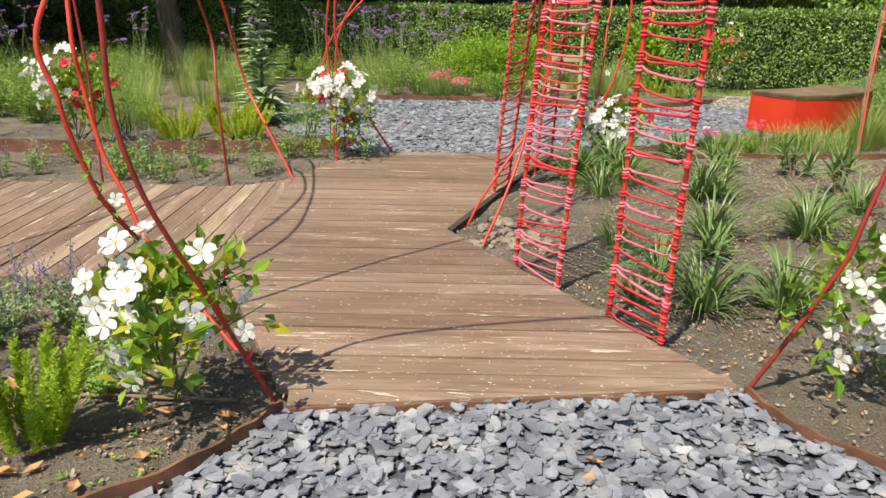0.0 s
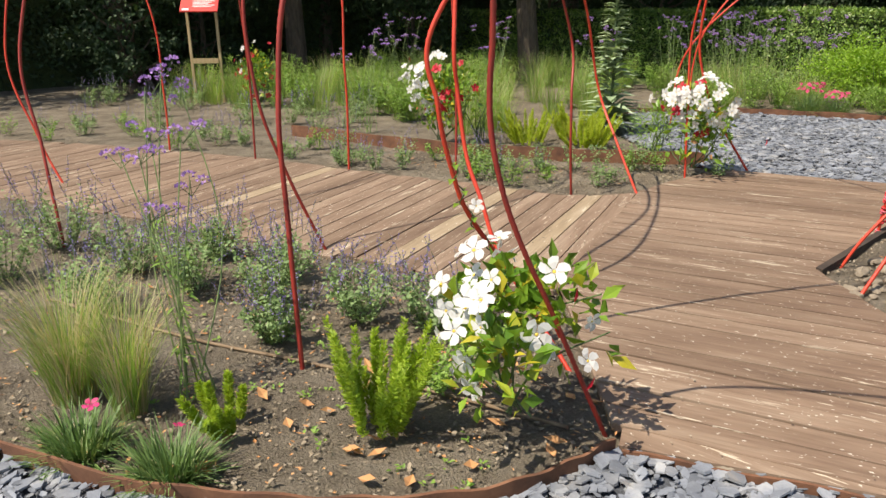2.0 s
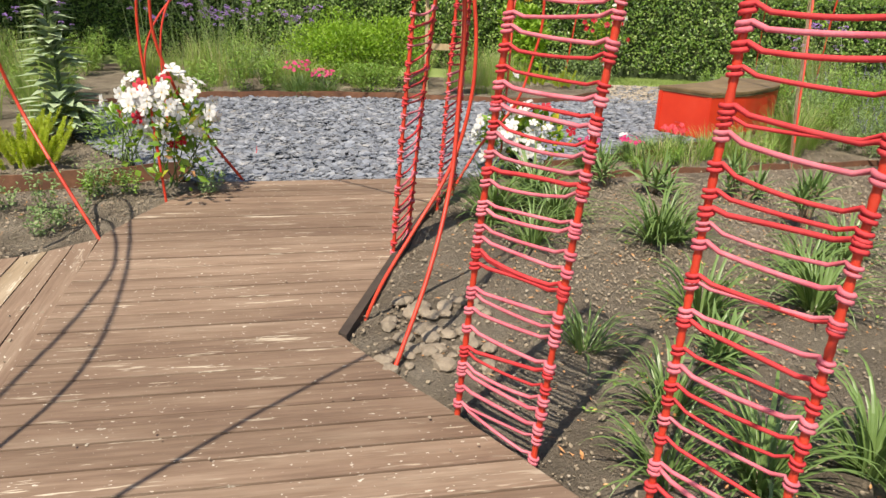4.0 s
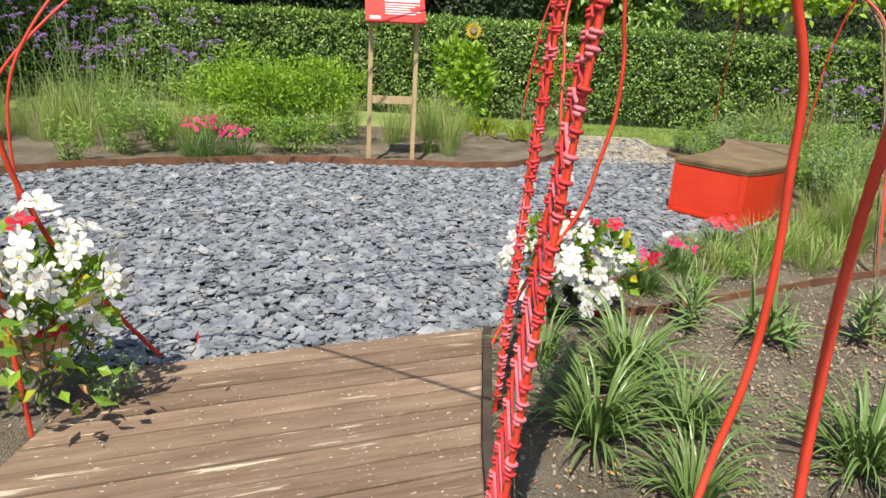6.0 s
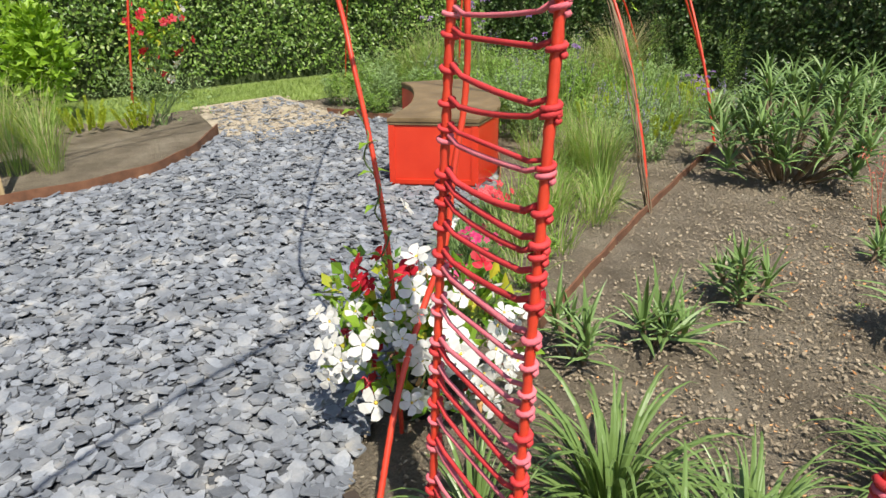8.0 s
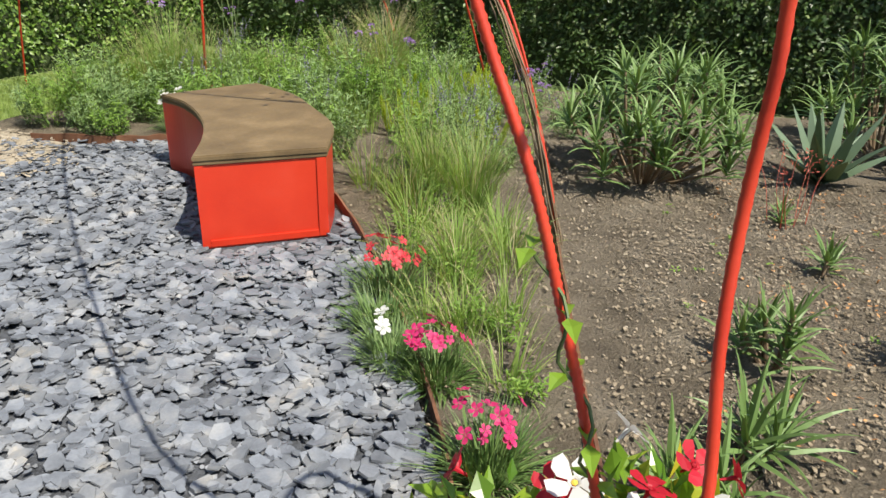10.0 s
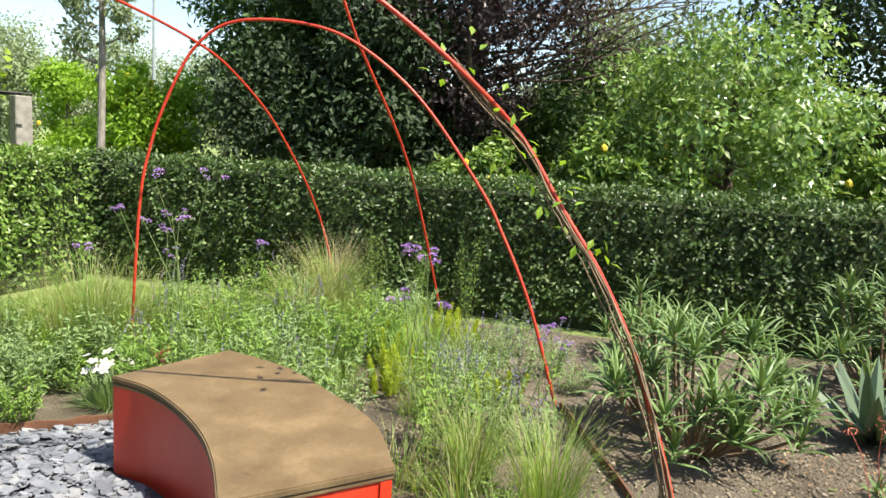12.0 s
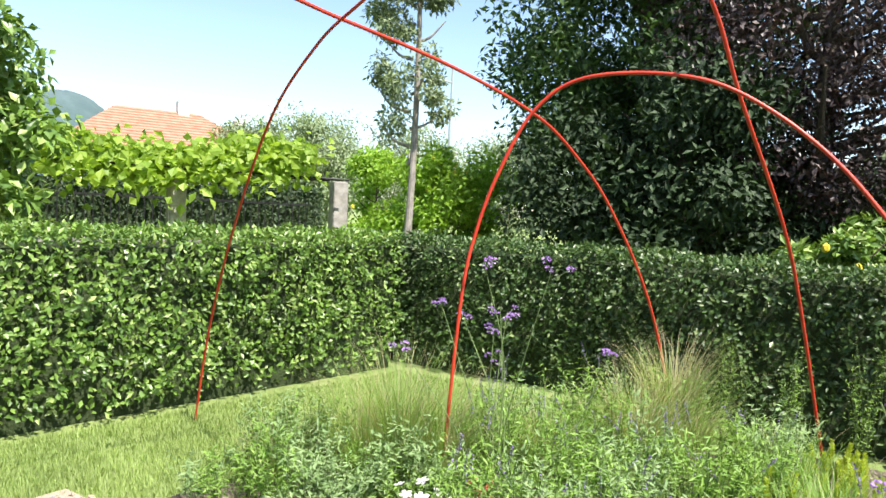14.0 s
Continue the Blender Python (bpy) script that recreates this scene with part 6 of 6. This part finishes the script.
for x, y, h, r, n in ((-7.5, 19.0, 9, 3.6, 15000), (-1.8, 20.0, 9, 3.6, 15000), (2.2, 20.6, 9, 3.0, 14000), (-12.5, 15.5, 9, 3.6, 15000), (-12.0, 10.0, 8, 3.0, 12000), (-6.2, 15.6, 8.5, 2.9, 13000), (-10.5, 13.0, 8.5, 2.9, 12000), (-14, 6, 9, 3.6, 10000)):
    tree(x, y, h, r, 2.2, n, "dark_leaf", "tall dark leafy tree shading the back of the garden", (0.18, 0.10), 0.24, 80)
for x, y, r in ((-10.6, 9.3, 1.1), (-11.5, 11.2, 1.3), (-9.6, 15.6, 1.3), (-5.0, 19.4, 1.4), (-2.2, 19.6, 1.4), (0.8, 19.8, 1.4), (3.2, 19.7, 1.4), (-7.6, 18.6, 1.4)):
    tree(x, y, 2.6, r, 0.2, 6000, "dark_leaf", "dark evergreen shrub behind the garden", (0.1, 0.05), 0.08, 40, name="evergreen_shrub")
# citrus bushes with fruit
for x, y, r, h in ((11.4, 10.6, 0.9, 2.1), (11.7, 12.3, 0.7, 1.8), (15.6, 21.7, 0.95, 3.0), (11.3, 7.4, 0.9, 1.8), (13.55, 18.8, 0.95, 2.7), (14.2, 18.6, 1.15, 3.0)):
    t = tree(x, y, h, r, 0.3, 8500, "lime" if y > 16 else "hedge", "citrus bush with yellow fruit behind the hedge", (0.11, 0.055), 0.05, 30, name="citrus_bush")
    for k in range(12):
        d = sphere_dirs(1)[0]
        bm = bmesh.new()
        bmesh.ops.create_icosphere(bm, subdivisions=1, radius=0.045)
        for w in bm.verts:
            w.co.z *= 1.25
        o = part("lemon", bm, M["lemon"], t)
        o.matrix_basis = Matrix.Translation((d[0] * r * 0.95, d[1] * r * 0.95, 0.3 + (h - 0.3) * (0.5 + 0.42 * d[2])))


# pergola with vines, granite posts, fence
def pergola(x0, y0, x1, y1):
    t = thing_of("vine_pergola", x0, y0, "granite posts carrying a leafy green grape vine", "pergola")
    d = np.array([x1 - x0, y1 - y0])
    ln = np.linalg.norm(d)
    d = d / ln
    for s in np.arange(0, ln + 0.1, 3.1):
        bm = box_bm((-0.15, -0.15, -0.2), (0.15, 0.15, 2.12), 0.02)
        for w in bm.verts:
            w.co += Vector((rng.normal(0, 0.008), rng.normal(0, 0.008), 0))
        o = part("granite_post", bm, M["granite"], t)
        o.matrix_basis = Matrix.Translation((d[0] * s, d[1] * s, 0)) @ Matrix.Rotation(math.atan2(d[1], d[0]), 4, "Z")
    n = 9000
    s, q = 0.7 + rng.random(n) * (ln - 0.7), rng.normal(0, 0.55, n)
    z = 2.36 + 0.18 * rng.normal(size=n) + 0.3 * np.sin(s * 1.3) * 0.5 - 0.35 * (np.abs(q) > 0.7) * rng.random(n)
    P = np.column_stack([d[0] * s - d[1] * q, d[1] * s + d[0] * q, z])
    add(t, "vine_leaves", leaves(P, rng.normal(size=(n, 3)) + (0, 0, -0.3), rng.normal(size=(n, 3)) * 0.6 + (0, -0.3, 1.0), 0.2 * (0.6 + 0.6 * rng.random(n)), 0.17), "vine", "sunlit yellow-green vine leaves")["kind"] = "stuff"
    add(t, "wires", join([tube([(-d[1] * w, d[0] * w, 2.15), (d[0] * ln - d[1] * w, d[1] * ln + d[0] * w, 2.15)], 0.02, 6) for w in (-0.5, 0, 0.5)]), "iron")
    return t


pergola(14.05, 21.5, 3.5, 27.0)


def fence(x0, y0, x1, y1):
    t = thing_of("iron_fence", x0, y0, "dark iron railing on a low pale wall", "fence")
    d = np.array([x1 - x0, y1 - y0])
    ln = np.linalg.norm(d)
    d = d / ln
    ang = math.atan2(d[1], d[0])
    o = part("low_wall", box_bm((0, -0.12, -0.2), (ln, 0.12, 0.75), 0.01), M["granite"], t)
    o.matrix_basis = Matrix.Rotation(ang, 4, "Z")
    for z in (0.85, 1.6):
        o = part("rail", box_bm((0, -0.02, z), (ln, 0.02, z + 0.04)), M["iron"], t)
        o.matrix_basis = Matrix.Rotation(ang, 4, "Z")
    bar = mesh_of("bar", *tube([(0, 0, 0.7), (0, 0, 1.7)], 0.012, 5), M["iron"])
    for s in np.arange(0.1, ln, 0.16):
        put("bar", bar, t).matrix_basis = Matrix.Translation((d[0] * s, d[1] * s, 0))
    return t


fence(15.5, 23.6, 5.0, 28.6)


def house(x, y, rz, w, dp, hw, hr, label):
    t = thing_of("house", x, y, label, "house", "houses beyond the garden", rz=rz)
    part("wall", box_bm((-w / 2, -dp / 2, -0.2), (w / 2, dp / 2, hw)), M["render_white"], t)
    bm = bmesh.new()
    e = 0.5
    a = [bm.verts.new(p) for p in ((-w / 2 - e, -dp / 2 - e, hw - 0.15), (w / 2 + e, -dp / 2 - e, hw - 0.15), (w / 2 + e, dp / 2 + e, hw - 0.15), (-w / 2 - e, dp / 2 + e, hw - 0.15))]
    r1, r2 = bm.verts.new((-w * 0.22, 0, hw + hr)), bm.verts.new((w * 0.22, 0, hw + hr))
    for q in ((a[0], a[1], r2, r1), (a[1], a[2], r2), (a[2], a[3], r1, r2), (a[3], a[0], r1), (a[3], a[2], a[1], a[0])):
        bm.faces.new(q)
    roof = part("roof", bm, M["roof"], t, "orange clay tile roof")
    rows = []
    for k in range(14):
        f = k / 14
        for sgn in (-1, 1):
            yy = sgn * (dp / 2 + e) * (1 - f)
            zz = hw - 0.15 + (hr + 0.15) * f
            hwid = (w / 2 + e) + (w * 0.22 - w / 2 - e) * f
            rows.append(tube([(-hwid, yy, zz + 0.02), (hwid, yy, zz + 0.02)], 0.05, 5))
    add(roof, "tile_work", join(rows), "roof")["kind"] = "stuff"
    part("chimney", box_bm((w * 0.1, -0.4, hw + hr * 0.5), (w * 0.1 + 0.7, 0.3, hw + hr + 0.7), 0.02), M["render_white"], roof)
    for k in range(3):
        wd = part("window", box_bm((-w * 0.34 + k * w * 0.3, -dp / 2 - 0.03, hw * 0.45), (-w * 0.34 + k * w * 0.3 + 1.1, -dp / 2 + 0.02, hw * 0.45 + 1.2), 0.01), M["glass_dark"], t)
        part("sill", box_bm((-w * 0.34 + k * w * 0.3 - 0.1, -dp / 2 - 0.1, hw * 0.45 - 0.1), (-w * 0.34 + k * w * 0.3 + 1.2, -dp / 2 - 0.031, hw * 0.45 - 0.01)), M["granite"], wd)
    return t


house(32.3, 52.4, -24, 11.5, 9, 4.6, 2.6, "white house with a wide orange clay tile roof")
house(43.8, 59.5, -24, 8, 7, 6.0, 1.5, "white house with a clay roof farther off")
for x, y, h, r in ((39, 45, 8.0, 3.8), (33, 39.5, 6.2, 2.6), (45, 41, 7.4, 4.0), (36, 48, 7.0, 2.6), (50, 36, 7.4, 4.2)):
    tree(x, y, h, r, 0.4, 12000, "far_leaf", "hazy grey-green tree in the distance", (0.24, 0.13), 0.2, 70)
tree(6.6, 21.2, 4.0, 1.25, 0.4, 14000, "hedge", "leafy green tree beside the pergola", (0.16, 0.09), 0.12, 60)

t = thing_of("street_lamp", 39.5, 34.9, "tall grey street lamp pole with a short arm", "street lamp")
add(t, "pole", tube([(0, 0, -0.2), (0, 0, 10.3)], [0.11, 0.07], 10), "galv")
add(t, "arm", tube([(0, 0, 9.3), (-1.3, 0.9, 9.45)], 0.05, 8), "galv")
part("lamp_head", box_bm((-1.9, 0.8, 9.4), (-1.2, 1.1, 9.55), 0.03), M["galv"], t)


def hill(x, y, r, h):
    v, f = [], []
    n, m = 40, 14
    for i in range(m + 1):
        s = i / m
        for k in range(n):
            a = 2 * math.pi * k / n
            rr = r * (1 - s) * (1 + 0.15 * noise.noise((math.cos(a) * 2, math.sin(a) * 2, s * 3)))
            v.append((x + math.cos(a) * rr, y + math.sin(a) * rr, -2 + h * math.sin(s * math.pi / 2) * (1 + 0.12 * (1 - s) * noise.noise((math.cos(a) * 3, math.sin(a) * 3, s * 5)))))
    for i in range(m):
        for k in range(n):
            f.append((i * n + k, i * n + (k + 1) % n, (i + 1) * n + (k + 1) % n, (i + 1) * n + k))
    return tagged(new("hill", mesh_of("hill", v, f, M["hill"], smooth=True)), "blue-green wooded hill on the horizon", "hill", kind="structure")


hill(343, 605, 88, 88)
hill(463, 512, 50, 68)
